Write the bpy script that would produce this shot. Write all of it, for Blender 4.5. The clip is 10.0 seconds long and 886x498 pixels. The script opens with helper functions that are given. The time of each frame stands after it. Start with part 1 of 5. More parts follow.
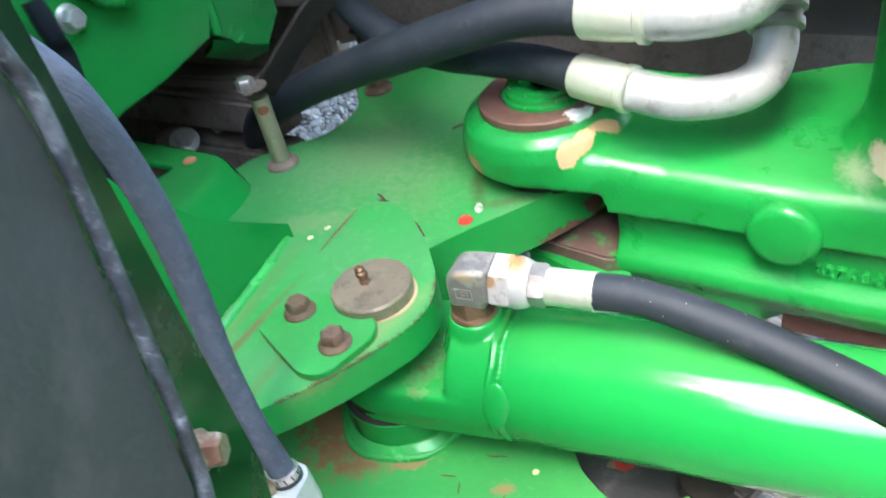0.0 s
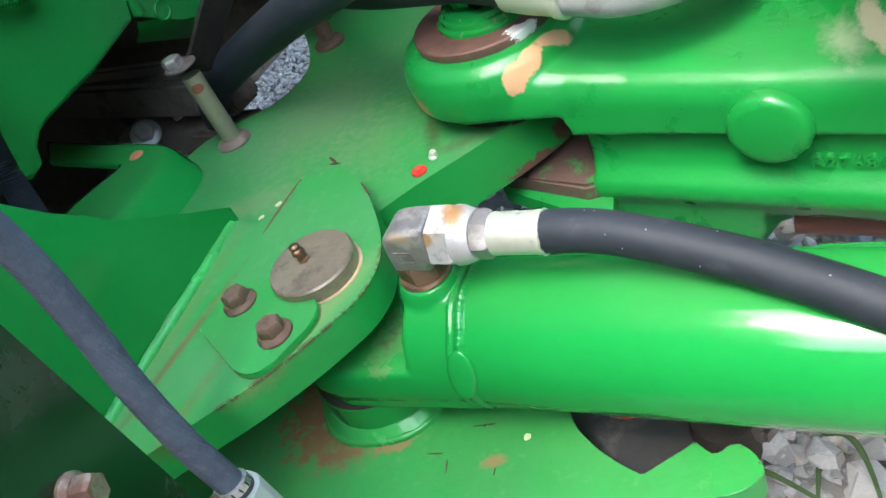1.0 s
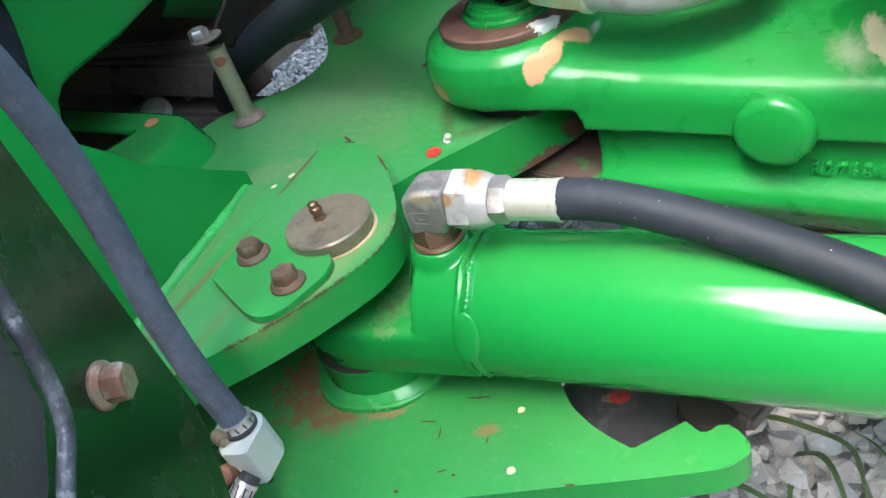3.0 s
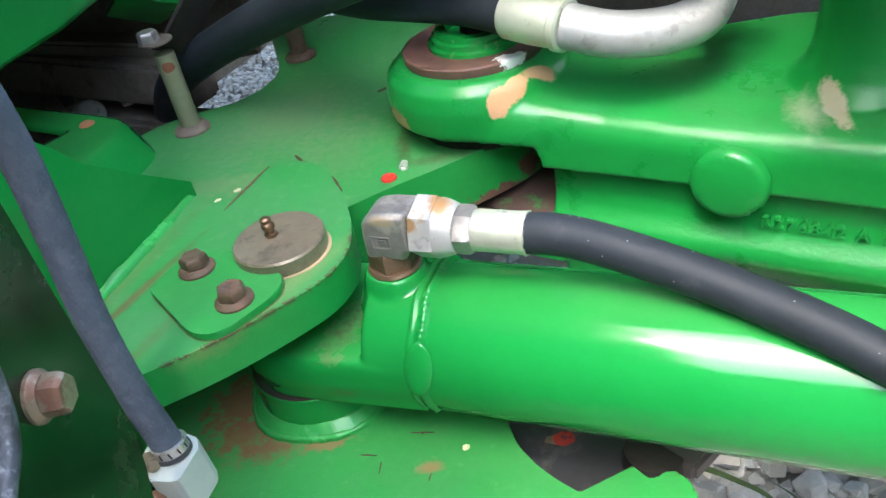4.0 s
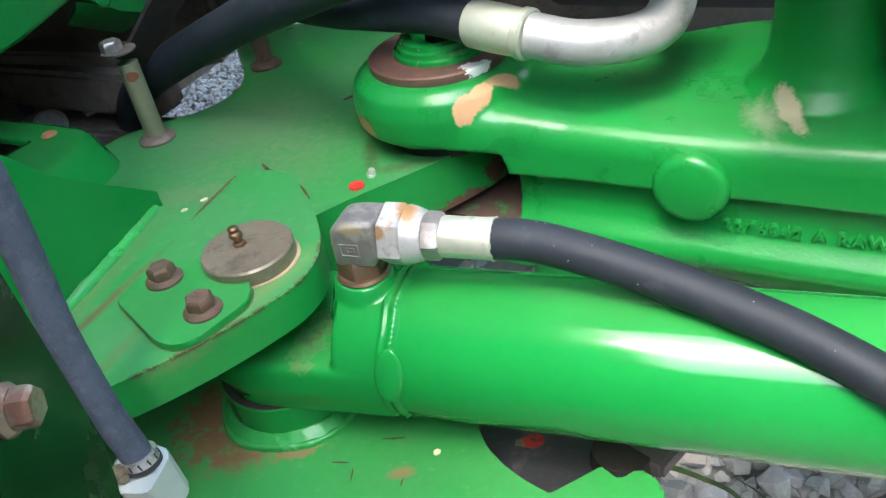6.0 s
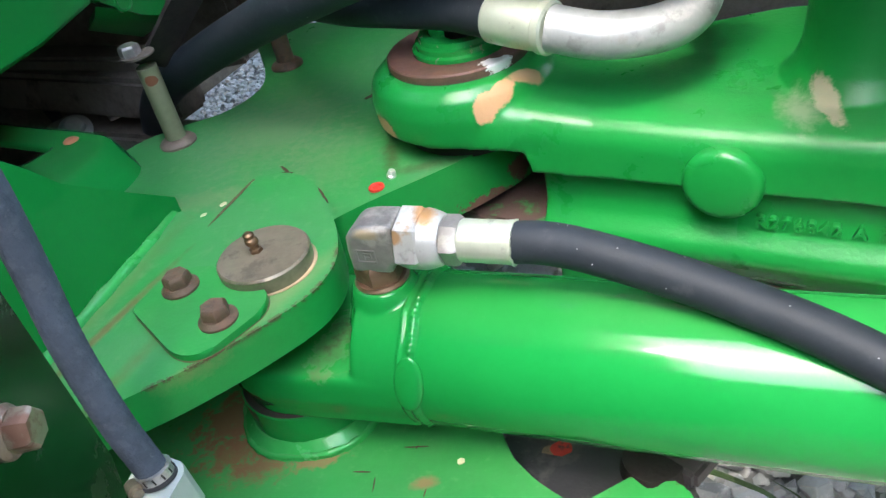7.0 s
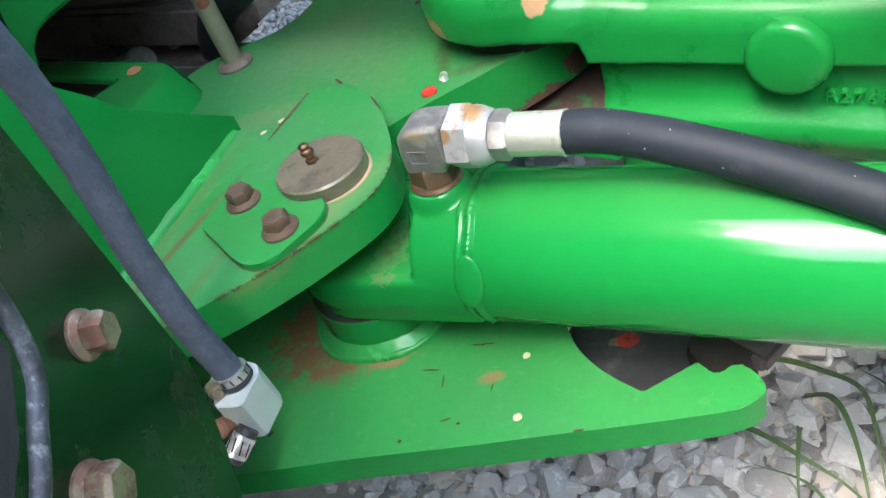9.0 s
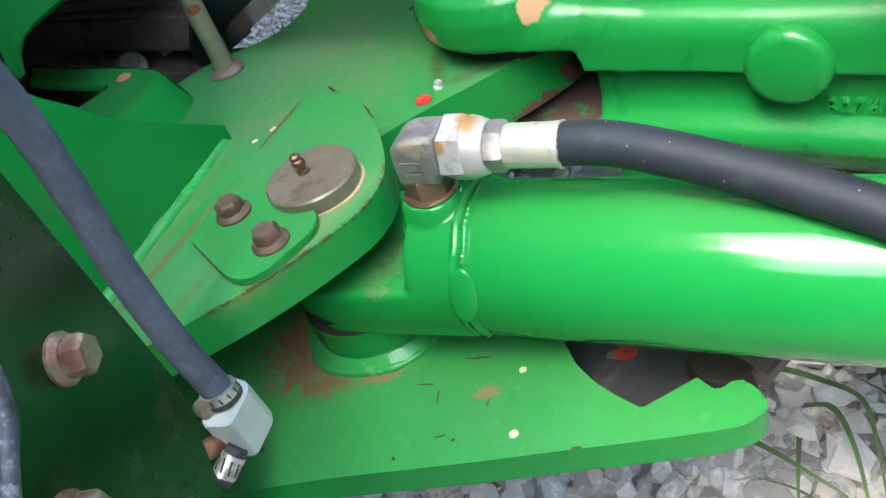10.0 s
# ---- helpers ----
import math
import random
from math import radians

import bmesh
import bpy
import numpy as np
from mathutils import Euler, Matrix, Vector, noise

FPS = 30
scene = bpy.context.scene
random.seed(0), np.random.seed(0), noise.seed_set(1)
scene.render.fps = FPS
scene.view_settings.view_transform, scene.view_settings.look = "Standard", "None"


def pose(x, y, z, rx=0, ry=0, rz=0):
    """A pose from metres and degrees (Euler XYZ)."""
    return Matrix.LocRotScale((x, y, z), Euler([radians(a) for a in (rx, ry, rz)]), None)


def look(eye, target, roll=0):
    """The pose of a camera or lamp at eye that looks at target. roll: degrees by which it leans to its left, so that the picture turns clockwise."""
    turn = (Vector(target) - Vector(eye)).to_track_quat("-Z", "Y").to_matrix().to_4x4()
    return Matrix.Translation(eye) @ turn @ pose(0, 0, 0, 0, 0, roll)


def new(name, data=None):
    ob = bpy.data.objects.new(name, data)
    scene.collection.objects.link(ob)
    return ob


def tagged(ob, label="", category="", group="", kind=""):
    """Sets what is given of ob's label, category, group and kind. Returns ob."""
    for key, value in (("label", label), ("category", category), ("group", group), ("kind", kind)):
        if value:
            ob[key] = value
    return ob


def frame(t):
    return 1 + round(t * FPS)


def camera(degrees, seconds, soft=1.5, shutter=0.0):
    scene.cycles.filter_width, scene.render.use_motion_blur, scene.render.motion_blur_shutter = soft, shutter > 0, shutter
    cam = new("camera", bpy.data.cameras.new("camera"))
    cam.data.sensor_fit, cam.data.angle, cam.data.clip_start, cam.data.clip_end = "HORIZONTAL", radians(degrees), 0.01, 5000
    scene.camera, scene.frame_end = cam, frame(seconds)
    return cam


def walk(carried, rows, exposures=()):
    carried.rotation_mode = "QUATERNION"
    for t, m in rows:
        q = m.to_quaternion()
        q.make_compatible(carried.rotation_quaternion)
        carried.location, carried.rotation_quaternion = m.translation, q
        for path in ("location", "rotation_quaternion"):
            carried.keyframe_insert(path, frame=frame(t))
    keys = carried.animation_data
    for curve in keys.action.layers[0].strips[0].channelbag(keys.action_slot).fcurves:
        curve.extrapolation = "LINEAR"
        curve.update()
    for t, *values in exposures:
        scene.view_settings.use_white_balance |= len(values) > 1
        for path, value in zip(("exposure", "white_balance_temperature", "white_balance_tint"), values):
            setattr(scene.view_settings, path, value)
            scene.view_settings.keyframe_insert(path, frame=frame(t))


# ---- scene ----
cam = camera(58.65, 10.0, soft=1.4, shutter=0.25)
PATH = [
    (0, (0.1415, -0.4325, 0.8506), (0.0827, -0.0332, 0.5555), -14.39),
    (0.3, (0.1550, -0.4050, 0.8160), (-0.0360, 1.1180, -0.4670), -13.90),
    (0.5, (0.1686, -0.4029, 0.7918), (0.1106, -0.0247, 0.4699), -17.66),
    (0.7, (0.1840, -0.4000, 0.7970), (-0.1840, 1.0960, -0.4780), -26.80),
    (1, (0.2066, -0.3795, 0.7951), (0.1062, -0.0001, 0.4854), -27.71),
    (1.5, (0.2096, -0.3901, 0.8080), (0.1123, 0.0015, 0.5127), -26.88),
    (2, (0.2035, -0.4072, 0.7997), (0.1042, -0.0159, 0.5048), -26.73),
    (2.5, (0.2047, -0.4208, 0.7975), (0.1080, -0.0307, 0.4999), -27.23),
    (2.7, (0.1943, -0.4254, 0.7890), (0.1004, -0.0351, 0.4909), -24.53),
    (3.8, (0.1443, -0.4105, 0.7736), (0.1098, -0.0052, 0.4828), -13.13),
    (4, (0.1446, -0.4135, 0.7728), (0.1221, -0.0071, 0.4823), -11.81),
    (4.5, (0.1404, -0.4197, 0.7709), (0.1324, -0.0119, 0.4817), -10.45),
    (5, (0.1460, -0.4203, 0.7739), (0.1424, -0.0129, 0.4842), -10.12),
    (5.5, (0.1425, -0.4213, 0.7766), (0.1420, -0.0144, 0.4861), -10.76),
    (7, (0.1539, -0.4017, 0.7700), (0.1305, 0.0050, 0.4801), -13.53),
    (7.5, (0.1605, -0.3940, 0.7633), (0.1029, 0.0049, 0.4674), -16.84),
    (8, (0.1708, -0.3810, 0.7587), (0.0927, 0.0055, 0.4512), -19.76),
    (8.5, (0.1623, -0.3956, 0.7584), (0.0779, -0.0152, 0.4451), -21.25),
    (9, (0.1658, -0.4106, 0.7591), (0.0823, -0.0334, 0.4417), -22.68),
    (9.5, (0.1737, -0.3874, 0.7641), (0.0895, -0.0113, 0.4456), -22.58),
    (10, (0.1668, -0.3981, 0.7569), (0.0859, -0.0202, 0.4396), -22.53),
]
walk(cam, [(t, look(eye, target, roll)) for t, eye, target, roll in PATH], exposures=((0.0, 4.56, 6750, 10), (0.5, 4.20, 6750, 10), (1.0, 4.12, 6750, 10), (2.0, 4.16, 6750, 10), (2.5, 4.16, 6750, 10), (4.0, 4.10, 6750, 10), (5.0, 4.00, 6750, 10), (7.5, 4.04, 6750, 10), (9.0, 4.04, 6750, 10), (10.0, 4.04, 6750, 10)))

# ---- light: bright overcast sky, soft high sun ----
world = bpy.data.worlds.new("overcast_sky")
scene.world = world
world.use_nodes = True
wn = world.node_tree
sky = wn.nodes.new("ShaderNodeTexSky")
sky.sky_type = "NISHITA"
sky.sun_disc = False
sky.sun_elevation, sky.sun_rotation = radians(66), radians(214)
sky.air_density, sky.dust_density, sky.ozone_density = 1.0, 2.0, 1.0
wn.links.new(sky.outputs[0], wn.nodes["Background"].inputs[0])
wn.nodes["Background"].inputs[1].default_value = 0.15
sun_data = bpy.data.lights.new("sun", "SUN")
sun_data.energy, sun_data.angle, sun_data.color = 0.13, radians(6), (1.0, 0.985, 0.96)
sun = new("sun", sun_data)
sun.matrix_world = look((-1.24, -1.84, 5.0), (0, 0, 0))
scene.view_settings.exposure = 3.5


# ---- mesh helpers ----
def catmull(points, steps=8):
    pts = [Vector(p) for p in points]
    pts = [2 * pts[0] - pts[1]] + pts + [2 * pts[-1] - pts[-2]]
    out = []
    for i in range(1, len(pts) - 2):
        a, b, c, d = pts[i - 1:i + 3]
        for k in range(steps):
            t = k / steps
            out.append(0.5 * (2 * b + (c - a) * t + (2 * a - 5 * b + 4 * c - d) * t * t + (3 * b - a - 3 * c + d) * t ** 3))
    return out + [pts[-2]]


def sweep(bm, points, radius, n=24, steps=8, smooth_path=True):
    """A closed tube along points; radius is a number or a function of the way along, 0 to 1."""
    path = catmull(points, steps) if smooth_path else [Vector(p) for p in points]
    side = (path[1] - path[0]).orthogonal().normalized()
    rings = []
    for i, p in enumerate(path):
        ahead = (path[min(i + 1, len(path) - 1)] - path[max(i - 1, 0)]).normalized()
        side = (side - side.dot(ahead) * ahead).normalized()
        up = ahead.cross(side)
        r = radius(i / (len(path) - 1)) if callable(radius) else radius
        rings.append([bm.verts.new(p + r * (math.cos(a) * side + math.sin(a) * up)) for a in [2 * math.pi * k / n for k in range(n)]])
    for a, b in zip(rings, rings[1:]):
        for k in range(n):
            bm.faces.new((a[k], a[(k + 1) % n], b[(k + 1) % n], b[k]))
    bm.faces.new(rings[0][::-1])
    bm.faces.new(rings[-1])
    return bm


def lathe(bm, profile, origin, axis=(0, 0, 1), n=48, turn=0.0):
    """A closed body of rings (radius, height along the axis)."""
    ahead = Vector(axis).normalized()
    side = ahead.orthogonal().normalized()
    if abs(ahead.z) > 0.99:
        side = Vector((1, 0, 0))
    up = ahead.cross(side)
    rings = []
    for r, h in profile:
        rings.append([bm.verts.new(Vector(origin) + h * ahead + r * (math.cos(a) * side + math.sin(a) * up)) for a in [turn + 2 * math.pi * k / n for k in range(n)]])
    for a, b in zip(rings, rings[1:]):
        for k in range(n):
            bm.faces.new((a[k], a[(k + 1) % n], b[(k + 1) % n], b[k]))
    bm.faces.new(rings[0][::-1])
    bm.faces.new(rings[-1])
    return bm


def round_poly(poly, radii, seg=5):
    """The polygon with its corners rounded; radii: one number or one for each corner."""
    out, n = [], len(poly)
    for i in range(n):
        r = radii if isinstance(radii, (int, float)) else radii[i]
        p, a, b = Vector(poly[i]), Vector(poly[i - 1]), Vector(poly[(i + 1) % n])
        if r <= 0:
            out.append(tuple(p))
            continue
        d1, d2 = min(r, 0.45 * (a - p).length), min(r, 0.45 * (b - p).length)
        s, e = p + (a - p).normalized() * d1, p + (b - p).normalized() * d2
        for k in range(seg + 1):
            t = k / seg
            out.append(tuple((1 - t) ** 2 * s + 2 * t * (1 - t) * p + t * t * e))
    return out


def prism(bm, poly, z0, z1, bevel=0.0, seg=2, both=True):
    """An upright prism over a polygon in the plan, with rounded rims."""
    area = sum(a[0] * b[1] - b[0] * a[1] for a, b in zip(poly, list(poly[1:]) + [poly[0]]))
    poly = list(poly) if area > 0 else list(poly)[::-1]
    low = [bm.verts.new((x, y, z0)) for x, y in poly]
    top = [bm.verts.new((x, y, z1)) for x, y in poly]
    n = len(poly)
    for k in range(n):
        bm.faces.new((low[k], low[(k + 1) % n], top[(k + 1) % n], top[k]))
    f1, f0 = bm.faces.new(top), bm.faces.new(low[::-1])
    if bevel > 0:
        edges = list(f1.edges) + (list(f0.edges) if both else [])
        bmesh.ops.bevel(bm, geom=edges, offset=bevel, segments=seg, affect="EDGES", clamp_overlap=True)
    return bm


def box(bm, m, sx, sy, sz, bevel=0.0, seg=2):
    made = bmesh.ops.create_cube(bm, size=1.0, matrix=m @ Matrix.Diagonal((sx, sy, sz, 1)))
    if bevel > 0:
        edges = {e for v in made["verts"] for e in v.link_edges}
        bmesh.ops.bevel(bm, geom=list(edges), offset=bevel, segments=seg, affect="EDGES", clamp_overlap=True)
    return bm


def loft(bm, sections):
    rings = [[bm.verts.new(p) for p in sec] for sec in sections]
    n = len(rings[0])
    for a, b in zip(rings, rings[1:]):
        for k in range(n):
            bm.faces.new((a[k], a[(k + 1) % n], b[(k + 1) % n], b[k]))
    bm.faces.new(rings[0][::-1])
    bm.faces.new(rings[-1])
    return bm


def hexhead(bm, origin, axis, across, height, turn=0.0):
    r = across / math.sqrt(3)
    return lathe(bm, [(r * 0.98, 0), (r, height * 0.12), (r * 0.99, height * 0.70), (r * 0.94, height * 0.88), (r * 0.80, height), (r * 0.30, height * 0.985)], origin, axis, 6, turn)


def finish(bm, sharp=36):
    bmesh.ops.recalc_face_normals(bm, faces=bm.faces[:])
    for f in bm.faces:
        f.smooth = True
    for e in bm.edges:
        if len(e.link_faces) == 2 and e.calc_face_angle(0.0) > radians(sharp):
            e.smooth = False
    return bm


BASE = {}


def thing(name, place, label, category, group="", kind=""):
    ob = new(name)
    ob.location = place
    ob.empty_display_size = 0.02
    BASE[ob.name] = Vector(place)
    return tagged(ob, label, category, group, kind)


def part(name, bm, material, parent=None, label="", sharp=36):
    finish(bm, sharp)
    me = bpy.data.meshes.new(name)
    bm.to_mesh(me)
    bm.free()
    me.materials.append(material)
    ob = new(name, me)
    if parent is not None:
        ob.parent = parent
        ob.matrix_parent_inverse = Matrix.Translation(-BASE[parent.name])
        BASE[ob.name] = Vector((0, 0, 0))
    else:
        BASE[ob.name] = Vector((0, 0, 0))
    return tagged(ob, label)


def fused(ob, voxel, rounds=4):
    """Melts overlapping shells of a casting into one skin with soft fillets."""
    m = ob.modifiers.new("skin", "REMESH")
    m.mode, m.voxel_size, m.use_smooth_shade = "VOXEL", voxel, True
    s = ob.modifiers.new("soft", "SMOOTH")
    s.factor, s.iterations = 0.5, rounds
    return ob


# ---- materials ----
def node(t, kind, **inputs):
    nd = t.nodes.new(kind)
    for key, value in inputs.items():
        nd.inputs[key.replace("_", " ")].default_value = value
    return nd


def mixed(t, fac, a, b):
    nd = t.nodes.new("ShaderNodeMix")
    nd.data_type = "RGBA"
    for sock, value in ((nd.inputs[0], fac), (nd.inputs[6], a), (nd.inputs[7], b)):
        if hasattr(value, "is_linked"):
            t.links.new(value, sock)
        else:
            sock.default_value = value if isinstance(value, (int, float)) else (*value[:3], 1)
    return nd.outputs[2]


def maths(t, op, a, b=0.0):
    nd = t.nodes.new("ShaderNodeMath")
    nd.operation = op
    for sock, value in ((nd.inputs[0], a), (nd.inputs[1], b)):
        if hasattr(value, "is_linked"):
            t.links.new(value, sock)
        else:
            sock.default_value = value
    return nd.outputs[0]


def ramp(t, value, lo, hi, to_lo=0.0, to_hi=1.0):
    nd = t.nodes.new("ShaderNodeMapRange")
    t.links.new(value, nd.inputs[0])
    for k, v in zip((1, 2, 3, 4), (lo, hi, to_lo, to_hi)):
        nd.inputs[k].default_value = v
    return nd.outputs[0]


def surface(name, base, rough=0.5, metal=0.0, vary=0.15, grain=150.0, stains=(), patches=(), bump=0.1, bump_scale=300.0, coat=0.0, per_piece=0.0, spec=0.5, settled=(), worn=()):
    """A procedural surface. stains: (colour, scale, threshold, strength, roughness); patches: (centre, reach, colour, roughness, raggedness, softness, strength, turn);
    worn: (colour, width, scale, threshold, centre, reach), paint chipped along the edges within a region."""
    mat = bpy.data.materials.new(name)
    mat.use_nodes = True
    t = mat.node_tree
    p = t.nodes["Principled BSDF"]
    geo = t.nodes.new("ShaderNodeNewGeometry")
    where = geo.outputs["Position"]

    def noise_at(scale, detail=6.0, rough_=0.6):
        nd = node(t, "ShaderNodeTexNoise", Scale=scale, Detail=detail, Roughness=rough_)
        t.links.new(where, nd.inputs["Vector"])
        return nd.outputs[0]

    wide, fine = noise_at(14.0), noise_at(grain)
    dark = [c * (1 - vary) for c in base]
    light = [min(1, c * (1 + vary)) for c in base]
    col = mixed(t, ramp(t, wide, 0.3, 0.7), dark, light)
    col = mixed(t, ramp(t, fine, 0.35, 0.65, 0.0, 0.35), col, [min(1, c * (1 + 2 * vary)) for c in base])
    if per_piece:
        info = t.nodes.new("ShaderNodeObjectInfo")
        isl = maths(t, "ADD", info.outputs["Random"], geo.outputs["Random Per Island"])
        rnd = maths(t, "FRACT", isl)
        col = mixed(t, ramp(t, rnd, 0, 1, 0, per_piece), col, [c * 0.45 for c in base])
        rnd2 = maths(t, "FRACT", maths(t, "MULTIPLY", isl, 7.31))
        col = mixed(t, ramp(t, rnd2, 0.7, 1, 0, per_piece), col, (base[0] * 1.1, base[1] * 0.93, base[2] * 0.78))
    ro = ramp(t, wide, 0.3, 0.7, max(0.02, rough - 0.07), min(1, rough + 0.07))
    met = None
    for colour, scale, threshold, strength in settled:
        split = t.nodes.new("ShaderNodeSeparateXYZ")
        t.links.new(geo.outputs["Normal"], split.inputs[0])
        lying = ramp(t, split.outputs["Z"], 0.75, 0.97)
        mask = maths(t, "MULTIPLY", lying, ramp(t, noise_at(scale, 9.0, 0.68), threshold, threshold + 0.22, 0.15 * strength, strength))
        col = mixed(t, mask, col, colour)
    for colour, scale, threshold, strength, srough in stains:
        mask = ramp(t, noise_at(scale, 9.0, 0.68), threshold, threshold + 0.09, 0.0, strength)
        col = mixed(t, mask, col, colour)
        mx = t.nodes.new("ShaderNodeMix")
        t.links.new(mask, mx.inputs[0])
        t.links.new(ro, mx.inputs[2])
        mx.inputs[3].default_value = srough
        ro = mx.outputs[0]
    for centre, reach, colour, prough, rag, *soft in patches:
        sub = t.nodes.new("ShaderNodeVectorMath")
        sub.operation = "SUBTRACT"
        t.links.new(where, sub.inputs[0])
        sub.inputs[1].default_value = centre
        div = t.nodes.new("ShaderNodeVectorMath")
        div.operation = "DIVIDE"
        turned = sub.outputs[0]
        if len(soft) > 2:
            spin = t.nodes.new("ShaderNodeVectorRotate")
            spin.rotation_type = "Z_AXIS"
            spin.inputs["Angle"].default_value = -radians(soft[2])
            t.links.new(turned, spin.inputs["Vector"])
            turned = spin.outputs[0]
        t.links.new(turned, div.inputs[0])
        div.inputs[1].default_value = reach
        ln = t.nodes.new("ShaderNodeVectorMath")
        ln.operation = "LENGTH"
        t.links.new(div.outputs[0], ln.inputs[0])
        rough_edge = maths(t, "MULTIPLY", maths(t, "SUBTRACT", noise_at(120.0, 10.0, 0.74), 0.5), rag)
        wide_edge, most = soft[:2] or (0.04, 1.0)
        mask = ramp(t, maths(t, "ADD", ln.outputs["Value"], rough_edge), 1 + wide_edge, 1 - wide_edge, 0.0, most)
        col = mixed(t, mask, col, colour)
        mx = t.nodes.new("ShaderNodeMix")
        t.links.new(mask, mx.inputs[0])
        t.links.new(ro, mx.inputs[2])
        mx.inputs[3].default_value = prough
        ro = mx.outputs[0]
    for colour, width, scale, threshold, centre, reach in worn:
        bev = t.nodes.new("ShaderNodeBevel")
        bev.samples = 6
        bev.inputs["Radius"].default_value = width
        dot = t.nodes.new("ShaderNodeVectorMath")
        dot.operation = "DOT_PRODUCT"
        t.links.new(bev.outputs[0], dot.inputs[0])
        t.links.new(geo.outputs["Normal"], dot.inputs[1])
        near = t.nodes.new("ShaderNodeVectorMath")
        near.operation = "SUBTRACT"
        t.links.new(where, near.inputs[0])
        near.inputs[1].default_value = centre
        part_of = t.nodes.new("ShaderNodeVectorMath")
        part_of.operation = "DIVIDE"
        t.links.new(near.outputs[0], part_of.inputs[0])
        part_of.inputs[1].default_value = reach
        far = t.nodes.new("ShaderNodeVectorMath")
        far.operation = "LENGTH"
        t.links.new(part_of.outputs[0], far.inputs[0])
        rim_ = ramp(t, dot.outputs["Value"], 0.985, 0.93)
        chip = ramp(t, noise_at(scale, 8.0, 0.7), threshold, threshold + 0.03)
        mask = maths(t, "MULTIPLY", maths(t, "MULTIPLY", rim_, chip), ramp(t, far.outputs["Value"], 1.05, 0.9))
        col = mixed(t, mask, col, colour)
    t.links.new(col, p.inputs["Base Color"])
    t.links.new(ro, p.inputs["Roughness"])
    p.inputs["Metallic"].default_value = metal
    p.inputs["Specular IOR Level"].default_value = spec
    p.inputs["Coat Weight"].default_value = coat
    p.inputs["Coat Roughness"].default_value = 0.12
    if bump:
        b = node(t, "ShaderNodeBump", Strength=bump, Distance=0.002)
        t.links.new(noise_at(bump_scale, 5.0), b.inputs["Height"])
        t.links.new(b.outputs[0], p.inputs["Normal"])
    return mat


GREEN = (0.005, 0.215, 0.037)
DUST = (0.115, 0.205, 0.105)
TAN = (0.52, 0.31, 0.155)
RUST = (0.098, 0.064, 0.038)
BROWN = (0.085, 0.050, 0.040)
CHIP = (0.075, 0.035, 0.020)
M_GLOSS = surface("glossy_green_paint", GREEN, 0.14, vary=0.05, bump=0.035, bump_scale=110.0,
                  spec=0.34, settled=((DUST, 9.0, 0.46, 0.14), ((0.20, 0.30, 0.10), 85.0, 0.62, 0.25)), stains=(((0.10, 0.05, 0.02), 75.0, 0.745, 0.85, 0.7), ((0.34, 0.40, 0.20), 150.0, 0.735, 0.7, 0.6)),
                  patches=(((0.046, -0.010, 0.440), (0.010, 0.030, 0.012), (0.060, 0.050, 0.022), 0.8, 4.0, 0.7, 0.75, -25.0), ((0.060, 0.010, 0.450), (0.008, 0.024, 0.016), (0.050, 0.038, 0.020), 0.8, 4.0, 0.6, 0.8, -25.0),
                           ((0.036, -0.036, 0.437), (0.014, 0.007, 0.006), (0.22, 0.25, 0.09), 0.7, 2.0, 0.6, 0.5)))
M_CAST = surface("cast_green_paint", GREEN, 0.31, vary=0.07, bump=0.15, bump_scale=260.0, spec=0.42,
                 settled=((DUST, 10.0, 0.45, 0.20),), stains=(((0.20, 0.12, 0.06), 48.0, 0.765, 0.7, 0.7), ((0.28, 0.34, 0.18), 190.0, 0.755, 0.6, 0.6)),
                 patches=(((0.214, 0.1515, 0.519), (0.0150, 0.0042, 0.02), TAN, 0.75, 0.8, 0.12, 0.95, 22.0), ((0.193, 0.1385, 0.516), (0.0120, 0.0048, 0.02), TAN, 0.75, 0.9, 0.10, 1.0, 30.0),
                          ((0.1765, 0.1285, 0.512), (0.0125, 0.0068, 0.016), TAN, 0.75, 1.1, 0.08, 1.0, 35.0), ((0.170, 0.1175, 0.508), (0.0040, 0.0070, 0.013), TAN, 0.75, 1.2, 0.08, 1.0),
                          ((0.098, 0.180, 0.488), (0.018, 0.018, 0.009), (0.40, 0.26, 0.12), 0.8, 2.0),
                          ((0.393, 0.048, 0.502), (0.0062, 0.021, 0.022), (0.46, 0.39, 0.26), 0.4, 1.7, 0.2, 0.85),
                          ((0.378, 0.054, 0.500), (0.010, 0.016, 0.022), (0.33, 0.38, 0.25), 0.5, 3.0, 0.6, 0.6)))
STREAK = (0.125, 0.100, 0.038)
